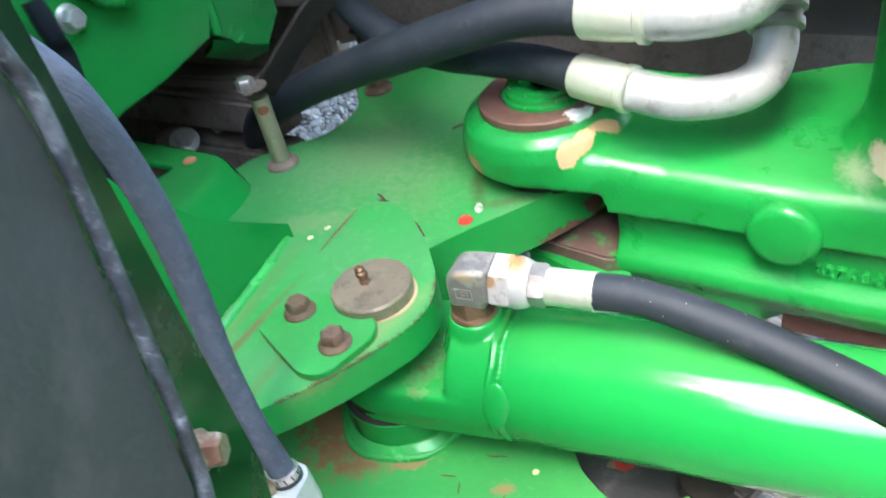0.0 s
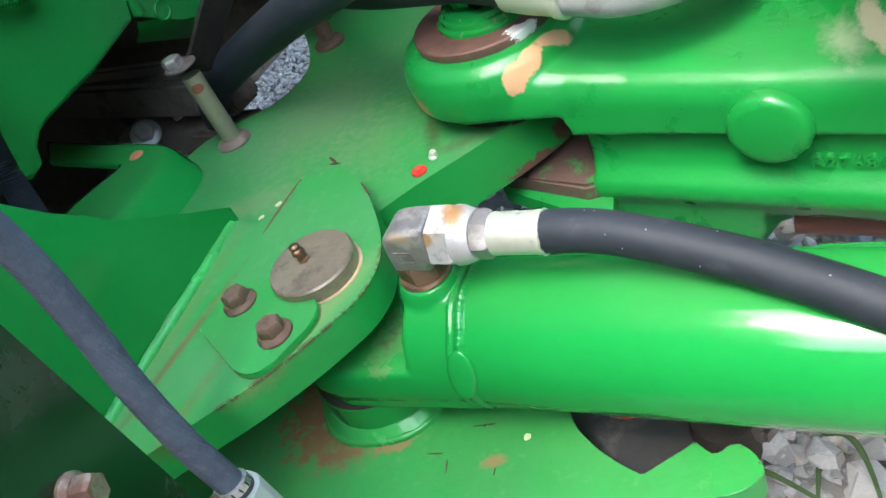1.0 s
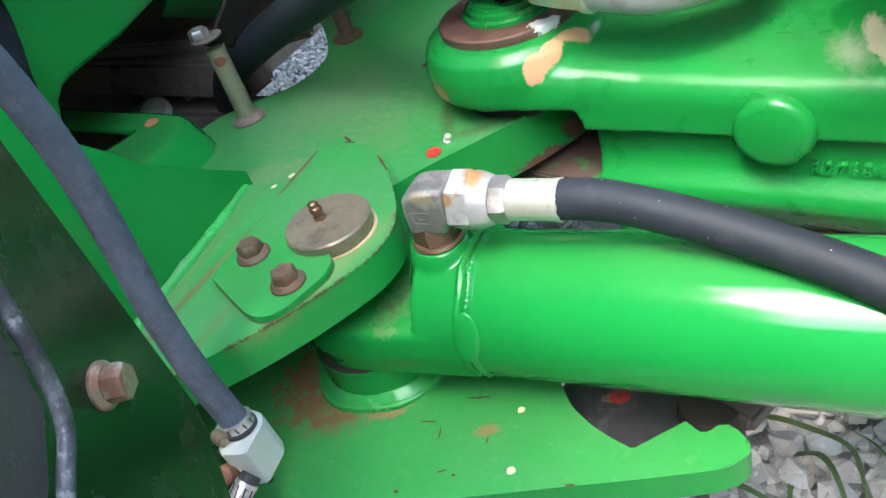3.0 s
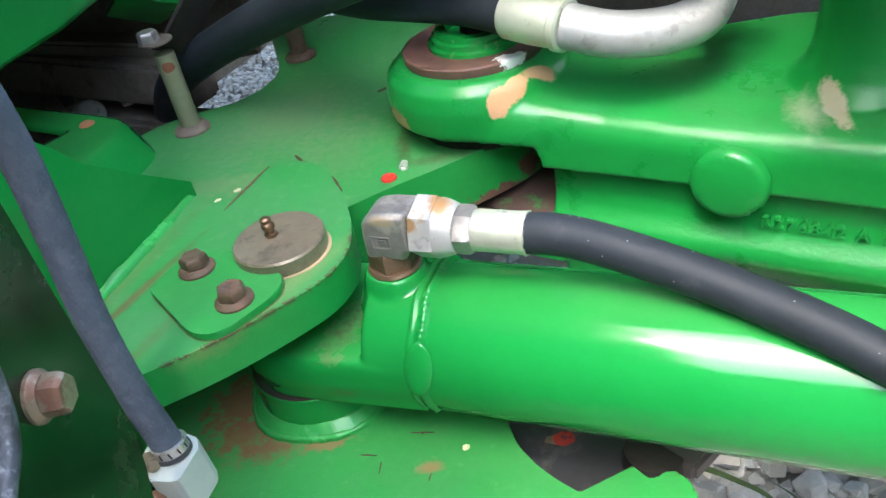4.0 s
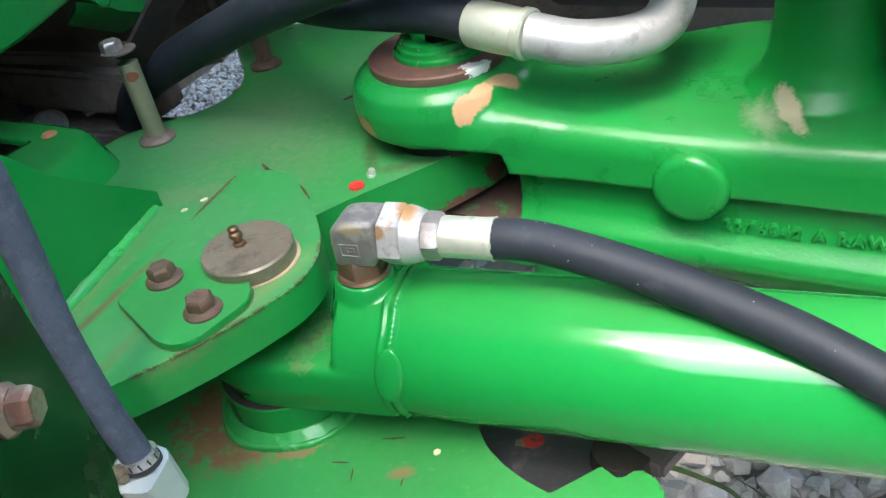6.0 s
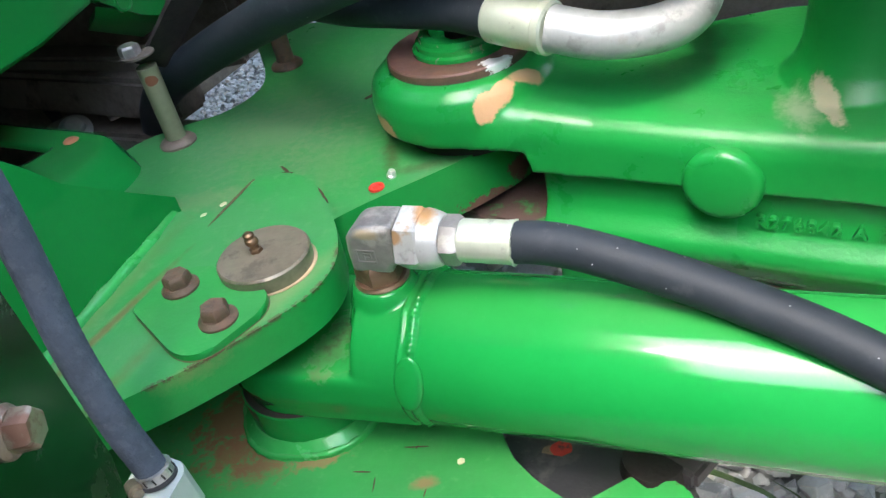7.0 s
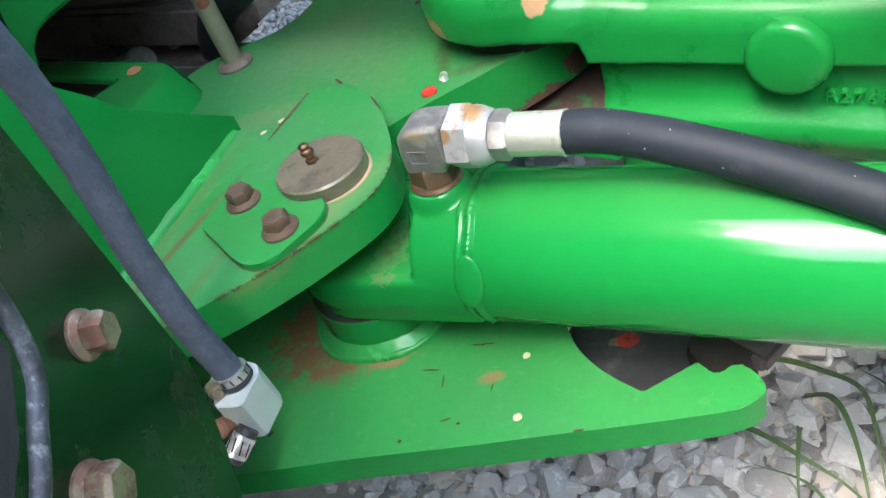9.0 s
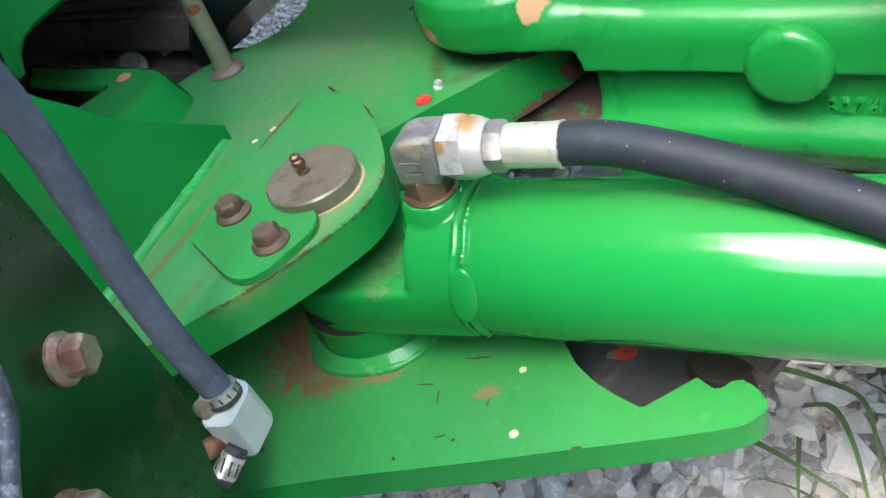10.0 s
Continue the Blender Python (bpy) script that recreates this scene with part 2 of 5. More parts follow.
M_DUSTY = surface("dusty_green_paint", GREEN, 0.34, vary=0.10, bump=0.10, bump_scale=420.0, spec=0.28,
                  settled=(((0.078, 0.202, 0.094), 6.0, 0.38, 0.52), ((0.22, 0.29, 0.15), 75.0, 0.55, 0.40)), stains=(((0.13, 0.07, 0.04), 70.0, 0.745, 0.9, 0.8), ((0.10, 0.075, 0.03), 170.0, 0.73, 0.75, 0.8), ((0.34, 0.34, 0.18), 120.0, 0.745, 0.6, 0.8)),
                  patches=(((-0.015, 0.270, 0.46), (0.055, 0.060, 0.01), (0.22, 0.28, 0.15), 0.7, 7.0, 0.5, 0.30), ((0.045, 0.200, 0.46), (0.030, 0.045, 0.01), (0.20, 0.27, 0.14), 0.7, 7.0, 0.5, 0.24), ((-0.060, 0.170, 0.46), (0.040, 0.014, 0.01), (0.22, 0.26, 0.13), 0.7, 5.0, 0.5, 0.32),
                           ((0.097, 0.18, 0.46), (0.006, 0.022, 0.01), (0.075, 0.06, 0.026), 0.8, 3.0, 0.6, 0.6),
                           ((0.12, 0.15, 0.46), (0.022, 0.006, 0.01), (0.075, 0.06, 0.026), 0.8, 3.0, 0.6, 0.5),
                           ((-0.086, -0.012, 0.484), (0.060, 0.0032, 0.01), STREAK, 0.7, 1.6, 0.6, 0.85, 61.0),
                           ((-0.098, 0.005, 0.484), (0.085, 0.0065, 0.01), (0.12, 0.17, 0.06), 0.7, 2.4, 0.8, 0.5, 66.0),
                           ((-0.072, -0.075, 0.484), (0.050, 0.0040, 0.01), STREAK, 0.7, 2.4, 0.8, 0.45, 61.0),
                           ((0.030, -0.012, 0.484), (0.036, 0.0070, 0.01), (0.24, 0.24, 0.10), 0.7, 1.4, 0.7, 0.4, 48.0),
                           ((-0.022, -0.068, 0.484), (0.026, 0.0035, 0.01), (0.26, 0.21, 0.09), 0.7, 1.8, 0.7, 0.6, 28.0),
                           ((0.168, 0.154, 0.412), (0.024, 0.03, 0.009), (0.12, 0.06, 0.04), 0.8, 5.0),
                           ((0.2, 0.175, 0.425), (0.01, 0.03, 0.01), (0.12, 0.06, 0.04), 0.8, 5.0),),
                  worn=((CHIP, 0.0060, 130.0, 0.475, (0.020, -0.035, 0.484), (0.085, 0.075, 0.02)), (CHIP, 0.009, 90.0, 0.50, (0.205, 0.170, 0.44), (0.045, 0.050, 0.04)), (CHIP, 0.006, 60.0, 0.60, (0.0, 0.30, 0.46), (0.2, 0.2, 0.1))))
M_PLATE = surface("worn_green_paint", GREEN, 0.34, vary=0.10, bump=0.10, bump_scale=420.0, spec=0.28,
                  settled=((DUST, 6.0, 0.42, 0.26), ((0.20, 0.30, 0.12), 75.0, 0.58, 0.38)), stains=(((0.17, 0.085, 0.045), 70.0, 0.745, 0.9, 0.8), ((0.10, 0.075, 0.03), 170.0, 0.73, 0.75, 0.8), ((0.34, 0.34, 0.18), 120.0, 0.745, 0.6, 0.8)),
                  patches=(((-0.055, 0.020, 0.353), (0.026, 0.024, 0.02), (0.19, 0.095, 0.042), 0.8, 5.0, 0.3, 0.9),
                           ((-0.050, -0.012, 0.353), (0.024, 0.016, 0.02), (0.19, 0.095, 0.042), 0.8, 6.0, 0.35, 0.85),
                           ((0.012, -0.034, 0.353), (0.020, 0.006, 0.02), (0.24, 0.15, 0.065), 0.8, 4.0, 0.3, 0.8),
                           ((-0.028, -0.030, 0.353), (0.022, 0.010, 0.02), (0.19, 0.105, 0.048), 0.8, 5.0, 0.6, 0.9),
                           ((0.087, -0.070, 0.353), (0.008, 0.004, 0.01), (0.24, 0.14, 0.06), 0.8, 2.0, 0.5, 0.8),),
                  worn=((CHIP, 0.0050, 110.0, 0.62, (0.10, -0.12, 0.353), (0.25, 0.05, 0.03)),))
# the same green paint, darkened to carry the panel's shade in its colour
M_SHADE = surface("shade_darkened_green_paint", (0.004, 0.022, 0.007), 0.22, spec=0.45, vary=0.25, bump=0.06,
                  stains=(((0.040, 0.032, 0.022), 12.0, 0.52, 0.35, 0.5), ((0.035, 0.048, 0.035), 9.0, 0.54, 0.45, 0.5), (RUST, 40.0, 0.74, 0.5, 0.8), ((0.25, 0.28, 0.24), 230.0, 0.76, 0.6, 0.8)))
M_WELD = surface("painted_weld", (0.024, 0.265, 0.055), 0.24, vary=0.15, bump=0.22, bump_scale=190.0, spec=0.35, settled=((DUST, 20.0, 0.45, 0.5),))
M_RUSTY = surface("rusty_bolt_steel", RUST, 0.62, 0.25, vary=0.35, bump=0.5, bump_scale=200.0, stains=(((0.16, 0.085, 0.05), 90.0, 0.5, 0.6, 0.75), ((0.045, 0.030, 0.024), 70.0, 0.56, 0.6, 0.7)))
M_RUSTLT = surface("weathered_zinc_bolt", (0.24, 0.20, 0.135), 0.42, 0.55, vary=0.3, bump=0.25, stains=(((0.20, 0.085, 0.05), 48.0, 0.48, 0.8, 0.7), ((0.075, 0.045, 0.032), 75.0, 0.56, 0.75, 0.75), ((0.46, 0.43, 0.32), 62.0, 0.60, 0.6, 0.4)))
M_STEEL = surface("tarnished_steel", (0.225, 0.190, 0.128), 0.40, 0.5, vary=0.25, bump=0.12,
                  stains=(((0.12, 0.095, 0.07), 40.0, 0.52, 0.6, 0.55), ((0.50, 0.47, 0.38), 85.0, 0.64, 0.7, 0.35)))
M_ZINC = surface("zinc_plated_steel", (0.43, 0.44, 0.405), 0.42, 0.45, vary=0.10, bump=0.06,
                 stains=(((0.68, 0.68, 0.60), 35.0, 0.52, 0.5, 0.55), ((0.40, 0.23, 0.075), 30.0, 0.575, 0.85, 0.6), ((0.20, 0.19, 0.165), 85.0, 0.60, 0.6, 0.5)),
                 patches=(((0.1255, -0.0183, 0.523), (0.006, 0.011, 0.010), (0.34, 0.18, 0.06), 0.7, 1.6, 0.35, 0.9), ((0.1053, -0.0250, 0.5165), (0.006, 0.005, 0.0045), (0.36, 0.20, 0.07), 0.7, 1.2, 0.2, 0.9)))
M_GREY = surface("grey_forged_fitting", (0.275, 0.268, 0.242), 0.42, 0.6, vary=0.25, bump=0.12,
                 stains=(((0.55, 0.52, 0.45), 30.0, 0.54, 0.6, 0.5), ((0.14, 0.12, 0.10), 55.0, 0.60, 0.6, 0.6),),
                 patches=(((0.089, -0.017, 0.5165), (0.009, 0.006, 0.0035), (0.50, 0.40, 0.25), 0.7, 1.6, 0.3, 0.85),))
M_FERRULE = surface("crimped_ferrule", (0.50, 0.54, 0.42), 0.40, 0.5, vary=0.10, bump=0.08, stains=(((0.22, 0.21, 0.17), 70.0, 0.60, 0.55, 0.5),))
M_TUBE = surface("bright_tube", (0.40, 0.42, 0.40), 0.42, 0.45, vary=0.12, bump=0.08, stains=(((0.25, 0.25, 0.23), 42.0, 0.53, 0.7, 0.5), ((0.58, 0.58, 0.55), 45.0, 0.56, 0.6, 0.55), ((0.30, 0.24, 0.15), 24.0, 0.64, 0.5, 0.6)))
M_HOSE = surface("hose_rubber", (0.0130, 0.0180, 0.0225), 0.62, spec=0.30, vary=0.2, bump=0.12, bump_scale=220.0,
                 stains=(((0.036, 0.042, 0.048), 14.0, 0.52, 0.5, 0.8), ((0.62, 0.62, 0.58), 330.0, 0.690, 0.95, 0.7), ((0.060, 0.066, 0.072), 60.0, 0.60, 0.4, 0.8)))
M_HOSEB = surface("cloth_hose_rubber", (0.058, 0.074, 0.094), 0.8, spec=0.25, vary=0.3, bump=0.5, bump_scale=700.0,
                  stains=(((0.10, 0.12, 0.145), 90.0, 0.50, 0.5, 0.8), ((0.035, 0.044, 0.056), 30.0, 0.52, 0.5, 0.8), ((0.16, 0.18, 0.20), 260.0, 0.62, 0.5, 0.8)))
M_BLACK = surface("black_rubber", (0.022, 0.022, 0.024), 0.55, vary=0.25, bump=0.2, stains=(((0.09, 0.085, 0.078), 30.0, 0.52, 0.55, 0.8),))
M_RING = surface("red_marking_paint", (0.48, 0.028, 0.015), 0.5, vary=0.2, bump=0.1)
M_CAP = surface("rust_chipped_green_paint", GREEN, 0.2, vary=0.1, bump=0.15, stains=((CHIP, 75.0, 0.60, 0.95, 0.7), ((0.20, 0.12, 0.06), 120.0, 0.66, 0.8, 0.7)))
M_DARK = surface("grimy_dark_steel", (0.024, 0.020, 0.017), 0.7, 0.0, spec=0.25, vary=0.35, bump=0.3, stains=(((0.055, 0.042, 0.030), 20.0, 0.56, 0.5, 0.8),))
M_GRIMY = surface("dusty_frame_steel", (0.110, 0.092, 0.073), 0.8, 0.0, spec=0.2, vary=0.4, bump=0.3, stains=(((0.13, 0.10, 0.075), 14.0, 0.54, 0.5, 0.8), ((0.025, 0.022, 0.020), 22.0, 0.56, 0.6, 0.8)))
M_PRIMER = surface("bare_brown_casting", BROWN, 0.6, vary=0.2, bump=0.25, stains=((GREEN, 34.0, 0.57, 0.9, 0.35),))
M_WASHER = surface("rusty_washer", (0.115, 0.062, 0.046), 0.6, 0.25, vary=0.25, bump=0.2, stains=(((0.20, 0.11, 0.07), 30.0, 0.52, 0.5, 0.75), (GREEN, 40.0, 0.72, 0.8, 0.4)),
                   patches=(((0.193, 0.157, 0.531), (0.014, 0.008, 0.01), (0.88, 0.88, 0.86), 0.6, 3.0),))
M_SLEEVE = surface("olive_zinc_sleeve", (0.20, 0.205, 0.125), 0.5, 0.4, vary=0.2, bump=0.1, patches=(((-0.106, 0.283, 0.528), (0.006, 0.010, 0.005), (0.22, 0.08, 0.04), 0.7, 1.0),), stains=(((0.24, 0.10, 0.05), 38.0, 0.68, 0.8, 0.8),))
M_STONE = surface("limestone_gravel", (0.46, 0.468, 0.455), 0.85, vary=0.2, grain=220.0, bump=0.9, bump_scale=70.0, per_piece=0.8,
                  stains=(((0.72, 0.72, 0.69), 60.0, 0.54, 0.55, 0.9), ((0.30, 0.26, 0.21), 90.0, 0.60, 0.5, 0.9), ((0.22, 0.23, 0.23), 30.0, 0.58, 0.5, 0.9)))
M_SOIL = surface("gravel_fines", (0.20, 0.20, 0.19), 0.95, vary=0.4, grain=400.0, bump=1.0, bump_scale=160.0)
M_GRASS = surface("grass_blade", (0.060, 0.110, 0.035), 0.5, vary=0.3, bump=0.05)
M_BLOCK = surface("pale_zinc_block", (0.40, 0.45, 0.395), 0.50, 0.25, vary=0.08, bump=0.06, stains=(((0.30, 0.31, 0.28), 30.0, 0.60, 0.4, 0.55),))
M_PLUG = surface("orange_rust", (0.13, 0.062, 0.032), 0.75, vary=0.3, bump=0.3)
M_ORANGE = surface("orange_seal", (0.55, 0.11, 0.04), 0.5, vary=0.2, bump=0.1)
# near-black fill that paints the shadow of the pivot gap
M_GAP_SHADE = surface("gap_shade_fill", (0.022, 0.016, 0.011), 0.9, vary=0.3, bump=0.2)
M_SPOT = surface("bare_spot", (0.55, 0.50, 0.30), 0.7, vary=0.1, bump=0.1)
M_BRONZE = surface("bronzed_hex_steel", (0.15, 0.095, 0.055), 0.42, 0.5, vary=0.25, bump=0.15, stains=(((0.12, 0.07, 0.04), 40.0, 0.52, 0.6, 0.6),))
M_FOOT = surface("rusty_spacer_foot", (0.12, 0.092, 0.068), 0.6, 0.15, vary=0.3, bump=0.2, stains=(((0.20, 0.18, 0.12), 50.0, 0.54, 0.5, 0.6),))
M_PIPE = surface("worn_grey_pipe", (0.030, 0.036, 0.042), 0.5, vary=0.3, bump=0.3, stains=(((0.20, 0.22, 0.235), 60.0, 0.48, 0.45, 0.7), ((0.30, 0.32, 0.33), 230.0, 0.55, 0.5, 0.7), ((0.012, 0.013, 0.014), 55.0, 0.52, 0.7, 0.5)))
M_GRIME_LINE = surface("brown_grime_and_line", (0.085, 0.065, 0.028), 0.9, vary=0.35, bump=0.3)
M_BRASS = surface("tarnished_brass", (0.15, 0.095, 0.052), 0.4, 0.8, vary=0.2, bump=0.1)

# ---- ground ----
bm = bmesh.new()
bmesh.ops.create_grid(bm, x_segments=2, y_segments=2, size=150.0)
ground = part("ground", bm, M_SOIL)
ground.location.z = -0.008
tagged(ground, "dark gravel fines under loose grey limestone", "ground", kind="structure")

# unseen walls added round the yard to block low sky light
bm = bmesh.new()
box(bm, Matrix.Translation((0, -2.2, 1.1)), 9.0, 0.2, 2.2)
tagged(part("wall_south", bm, surface("dull_blocker_wall", (0.16, 0.18, 0.16), 0.8, vary=0.3, grain=20.0)), "plain unseen wall added to block sky light from the south", "wall", kind="structure")

bm = bmesh.new()
box(bm, Matrix.Translation((1.05, -0.95, 0.95)), 0.2, 2.7, 1.9)
tagged(part("wall_east", bm, bpy.data.materials["dull_blocker_wall"]), "plain unseen wall added to block sky light from the east", "wall", kind="structure")
bm = bmesh.new()
box(bm, Matrix.Translation((-0.4, 3.3, 0.8)), 5.0, 0.2, 1.6)
tagged(part("wall_north", bm, bpy.data.materials["dull_blocker_wall"]), "plain unseen wall added to block sky light from the north", "wall", kind="structure")
bm = bmesh.new()
box(bm, Matrix.Translation((-2.4, 0.9, 0.8)), 0.2, 4.4, 1.6)
tagged(part("wall_west", bm, bpy.data.materials["dull_blocker_wall"]), "plain unseen wall added to block sky light from the west", "wall", kind="structure")

# ---- axle carrier: welded plates ----
PIN = Vector((0.0160, 0.0245, 0))
carrier = thing("axle_carrier", (0.0, 0.2, 0.33), "welded green steel axle carrier with chipped dusty paint", "axle carrier")
upper = [(0.030, 0.086), (0.058, 0.104), (0.088, 0.119), (0.125, 0.134), (0.163, 0.152), (0.205, 0.178), (0.235, 0.215), (0.245, 0.30),
         (0.200, 0.420), (0.123, 0.493), (0.069, 0.531), (0.012, 0.556), (-0.030, 0.556), (-0.060, 0.525), (-0.044, 0.464), (-0.036, 0.418),
         (-0.036, 0.388), (-0.051, 0.358), (-0.077, 0.338), (-0.115, 0.331), (-0.165, 0.310), (-0.188, 0.240), (-0.205, 0.160), (-0.130, 0.040), (-0.050, 0.050)]
part("upper_plate", prism(bmesh.new(), round_poly(upper, 0.02, 3), 0.412, 0.460, 0.0022), M_DUSTY, carrier)
arm = [(-0.007, 0.149), (0.020, 0.143), (0.038, 0.125), (0.048, 0.102), (0.058, 0.064), (0.063, 0.032), (0.0615, 0.006), (0.048, -0.019), (0.021, -0.039),
       (-0.006, -0.056), (-0.036, -0.0715), (-0.060, -0.081), (-0.160, -0.128), (-0.200, -0.140), (-0.175, -0.130), (-0.127, -0.040), (-0.064, 0.119), (-0.036, 0.092)]
part("pin_arm", prism(bmesh.new(), round_poly(arm, [0.02] * 12 + [0, 0, 0, 0, 0.004, 0.004], 4), 0.456, 0.484, 0.0028), M_DUSTY, carrier)
lower = [(-0.300, -0.075), (-0.090, -0.104), (-0.020, -0.109), (0.072, -0.120), (0.135, -0.126), (0.181, -0.131), (0.230, -0.135), (0.247, -0.128), (0.250, -0.120),
         (0.244, -0.106), (0.239, -0.102), (0.232, -0.104), (0.227, -0.108), (0.222, -0.104), (0.217, -0.094), (0.180, -0.108), (0.168, -0.096), (0.157, -0.082),
         (0.147, -0.063), (0.143, -0.040), (0.135, 0.0), (0.105, 0.060), (0.090, 0.300), (-0.200, 0.300), (-0.320, 0.100)]
part("lower_plate", prism(bmesh.new(), round_poly(lower, [0.02] * 7 + [0.006] * 7 + [0.001] * 2 + [0.006] * 9, 3), 0.329, 0.353, 0.0016), M_PLATE, carrier)
# web added to block light between the two plates
part("inner_web", prism(bmesh.new(), [(-0.30, 0.020), (-0.10, 0.070), (0.04, 0.090), (0.085, 0.125), (0.085, 0.140), (-0.30, 0.060)], 0.3525, 0.4125), M_DUSTY, carrier)
FOOT = Vector((PIN.x - 0.0040, PIN.y, 0))
part("bushing_boss", lathe(bmesh.new(), [(0.049, 0.0), (0.049, 0.0335), (0.0482, 0.0342)], (*FOOT[:2], 0.352), n=64), M_GLOSS, carrier)
bm = bmesh.new()
lathe(bm, [(0.0590, -0.001), (0.0586, 0.0018), (0.0568, 0.0042), (0.0545, 0.0062), (0.0520, 0.0085), (0.0495, 0.0105)], (*FOOT[:2], 0.353), n=96)
rw = random.Random(3)
for v in bm.verts:
    a = math.atan2(v.co.y - FOOT.y, v.co.x - FOOT.x)
    f = 1 + 0.020 * math.sin(a * 5 + 1) + 0.008 * math.sin(a * 31) + rw.uniform(-0.004, 0.004)
    v.co.x, v.co.y = FOOT.x + (v.co.x - FOOT.x) * f, FOOT.y + (v.co.y - FOOT.y) * f
part("weld_bead", bm, M_WELD, carrier, "rippled painted weld ring")
bm = bmesh.new()
sweep(bm, [(FOOT.x + (0.0568 + 0.0012 * math.sin(5 * a + 1)) * math.cos(a), FOOT.y + (0.0568 + 0.0012 * math.sin(5 * a + 1)) * math.sin(a), 0.3558) for a in [2 * math.pi * k / 64 for k in range(65)]], lambda s: 0.0023 + 0.0004 * math.sin(s * 130) + 0.0003 * math.sin(s * 43), 10, 2)
part("weld_bead", bm, M_WELD, carrier)
# dark ring painted in for the shadow under the lug
part("joint_dirt", lathe(bmesh.new(), [(0.0472, 0.0), (0.0480, 0.0006), (0.0476, 0.0016)], (*FOOT[:2], 0.3860), n=64), M_GAP_SHADE, carrier, "thin dark ring painted in for the gap shadow of the pivot joint")
# upright gusset with a hollow top edge
d = Vector((-0.057, -0.160, 0)).normalized()
nrm = Vector((d.y, -d.x, 0))
edge = [(-0.066, 0.126, 0.492), (-0.080, 0.087, 0.524), (-0.088, 0.065, 0.543), (-0.096, 0.043, 0.562), (-0.101, 0.028, 0.582), (-0.1065, 0.012, 0.600), (-0.113, -0.006, 0.626), (-0.117, -0.018, 0.650), (-0.120, -0.026, 0.700)]
foot = [(-0.066, 0.126, 0.470), (-0.120, -0.026, 0.470), (-0.155, -0.124, 0.470)]
outline = edge + [(-0.155, -0.124, 0.700)] + foot[::-1][:1] + [foot[1]] + [foot[0]]
bm = bmesh.new()
thick = 0.014
fr = [bm.verts.new(Vector(p)) for p in outline]
bk = [bm.verts.new(Vector(p) + thick * nrm) for p in outline]
bm.faces.new(fr)
bm.faces.new(bk[::-1])
for k in range(len(fr)):
    bm.faces.new((fr[k], fr[(k + 1) % len(fr)], bk[(k + 1) % len(bk)], bk[k]))
part("gusset", bm, M_GLOSS, carrier)
bm = bmesh.new()
sweep(bm, [(-0.0690, 0.118, 0.4800), (-0.0835, 0.065, 0.4830), (-0.1035, 0.009, 0.4832), (-0.1235, -0.047, 0.4832), (-0.1520, -0.127, 0.4832)], lambda q: 0.0052 + 0.00008 * math.sin(q * 300) + 0.0004 * math.sin(q * 47) + 0.0003 * math.sin(q * 19), 16, 50)
part("weld_bead", bm, M_WELD, carrier)
# bent lug plate with a slot
ear_top = [(-0.361, 0.412), (-0.263, 0.346), (-0.180, 0.292), (-0.166, 0.272), (-0.164, 0.240), (-0.184, 0.195), (-0.225, 0.120), (-0.300, 0.140), (-0.258, 0.236), (-0.217, 0.276), (-0.333, 0.350)]
ear_mid = [(-0.361, 0.412), (-0.263, 0.346), (-0.176, 0.294), (-0.157, 0.272), (-0.153, 0.239), (-0.173, 0.190), (-0.215, 0.110), (-0.300, 0.140), (-0.258, 0.236), (-0.217, 0.276), (-0.333, 0.350)]
ear_low = [(-0.361, 0.412), (-0.263, 0.346), (-0.170, 0.295), (-0.142, 0.272), (-0.134, 0.238), (-0.155, 0.185), (-0.205, 0.100), (-0.300, 0.140), (-0.258, 0.236), (-0.217, 0.276), (-0.333, 0.350)]
bm = bmesh.new()
drop = [0.012, 0.012, 0.032, 0.034, 0.034, 0.034, 0.034, 0.020, 0.016, 0.012, 0.012]
rings = []
for ring_ in (ear_top, ear_mid, ear_low):
    pts = [Vector((x, y, d_)) for (x, y), d_ in zip(ring_, drop)]
    rings.append(pts[:1] + catmull(pts[1:7], 6) + pts[7:])
layers = [[bm.verts.new((p.x, p.y, 0.490 - f * p.z)) for p in ring_] for ring_, f in zip(rings, (0.0, 0.22, 1.0))]
bm.faces.new(layers[0])
bm.faces.new(layers[2][::-1])
for a, b in zip(layers, layers[1:]):
    for k in range(len(a)):
        bm.faces.new((b[k], b[(k + 1) % len(a)], a[(k + 1) % len(a)], a[k]))
fused(part("lug_plate", bm, M_GLOSS, carrier), 0.0024, 30)
plug = thing("hole_plug", (-0.199, 0.281, 0.49), "small round rust-orange plug set in the lug plate", "plug")
part("cap", lathe(bmesh.new(), [(0.0075, 0), (0.0075, 0.001), (0.005, 0.003)], (-0.199, 0.281, 0.4895), n=24), surface("faded_orange_plug", (0.42, 0.16, 0.07), 0.6), plug)

# ---- pivot pin, keeper and bolts ----
pin = thing("pivot_pin", (PIN.x, PIN.y, 0.484), "tarnished steel pivot pin head with a brass grease nipple", "pivot pin")
part("pin_head", lathe(bmesh.new(), [(0.0308, -0.002), (0.0310, 0.0), (0.0310, 0.0105), (0.0298, 0.0120), (0.0100, 0.0122)], (PIN.x, PIN.y - 0.0050, 0.484), n=72), M_STEEL, pin)
part("bushing_rim", lathe(bmesh.new(), [(0.0318, 0.0), (0.0318, 0.0010), (0.0309, 0.0014)], (PIN.x + 0.0013, PIN.y - 0.0052, 0.4835), n=64),
     surface("dusty_bushing", (0.34, 0.24, 0.13), 0.7, vary=0.25), pin)
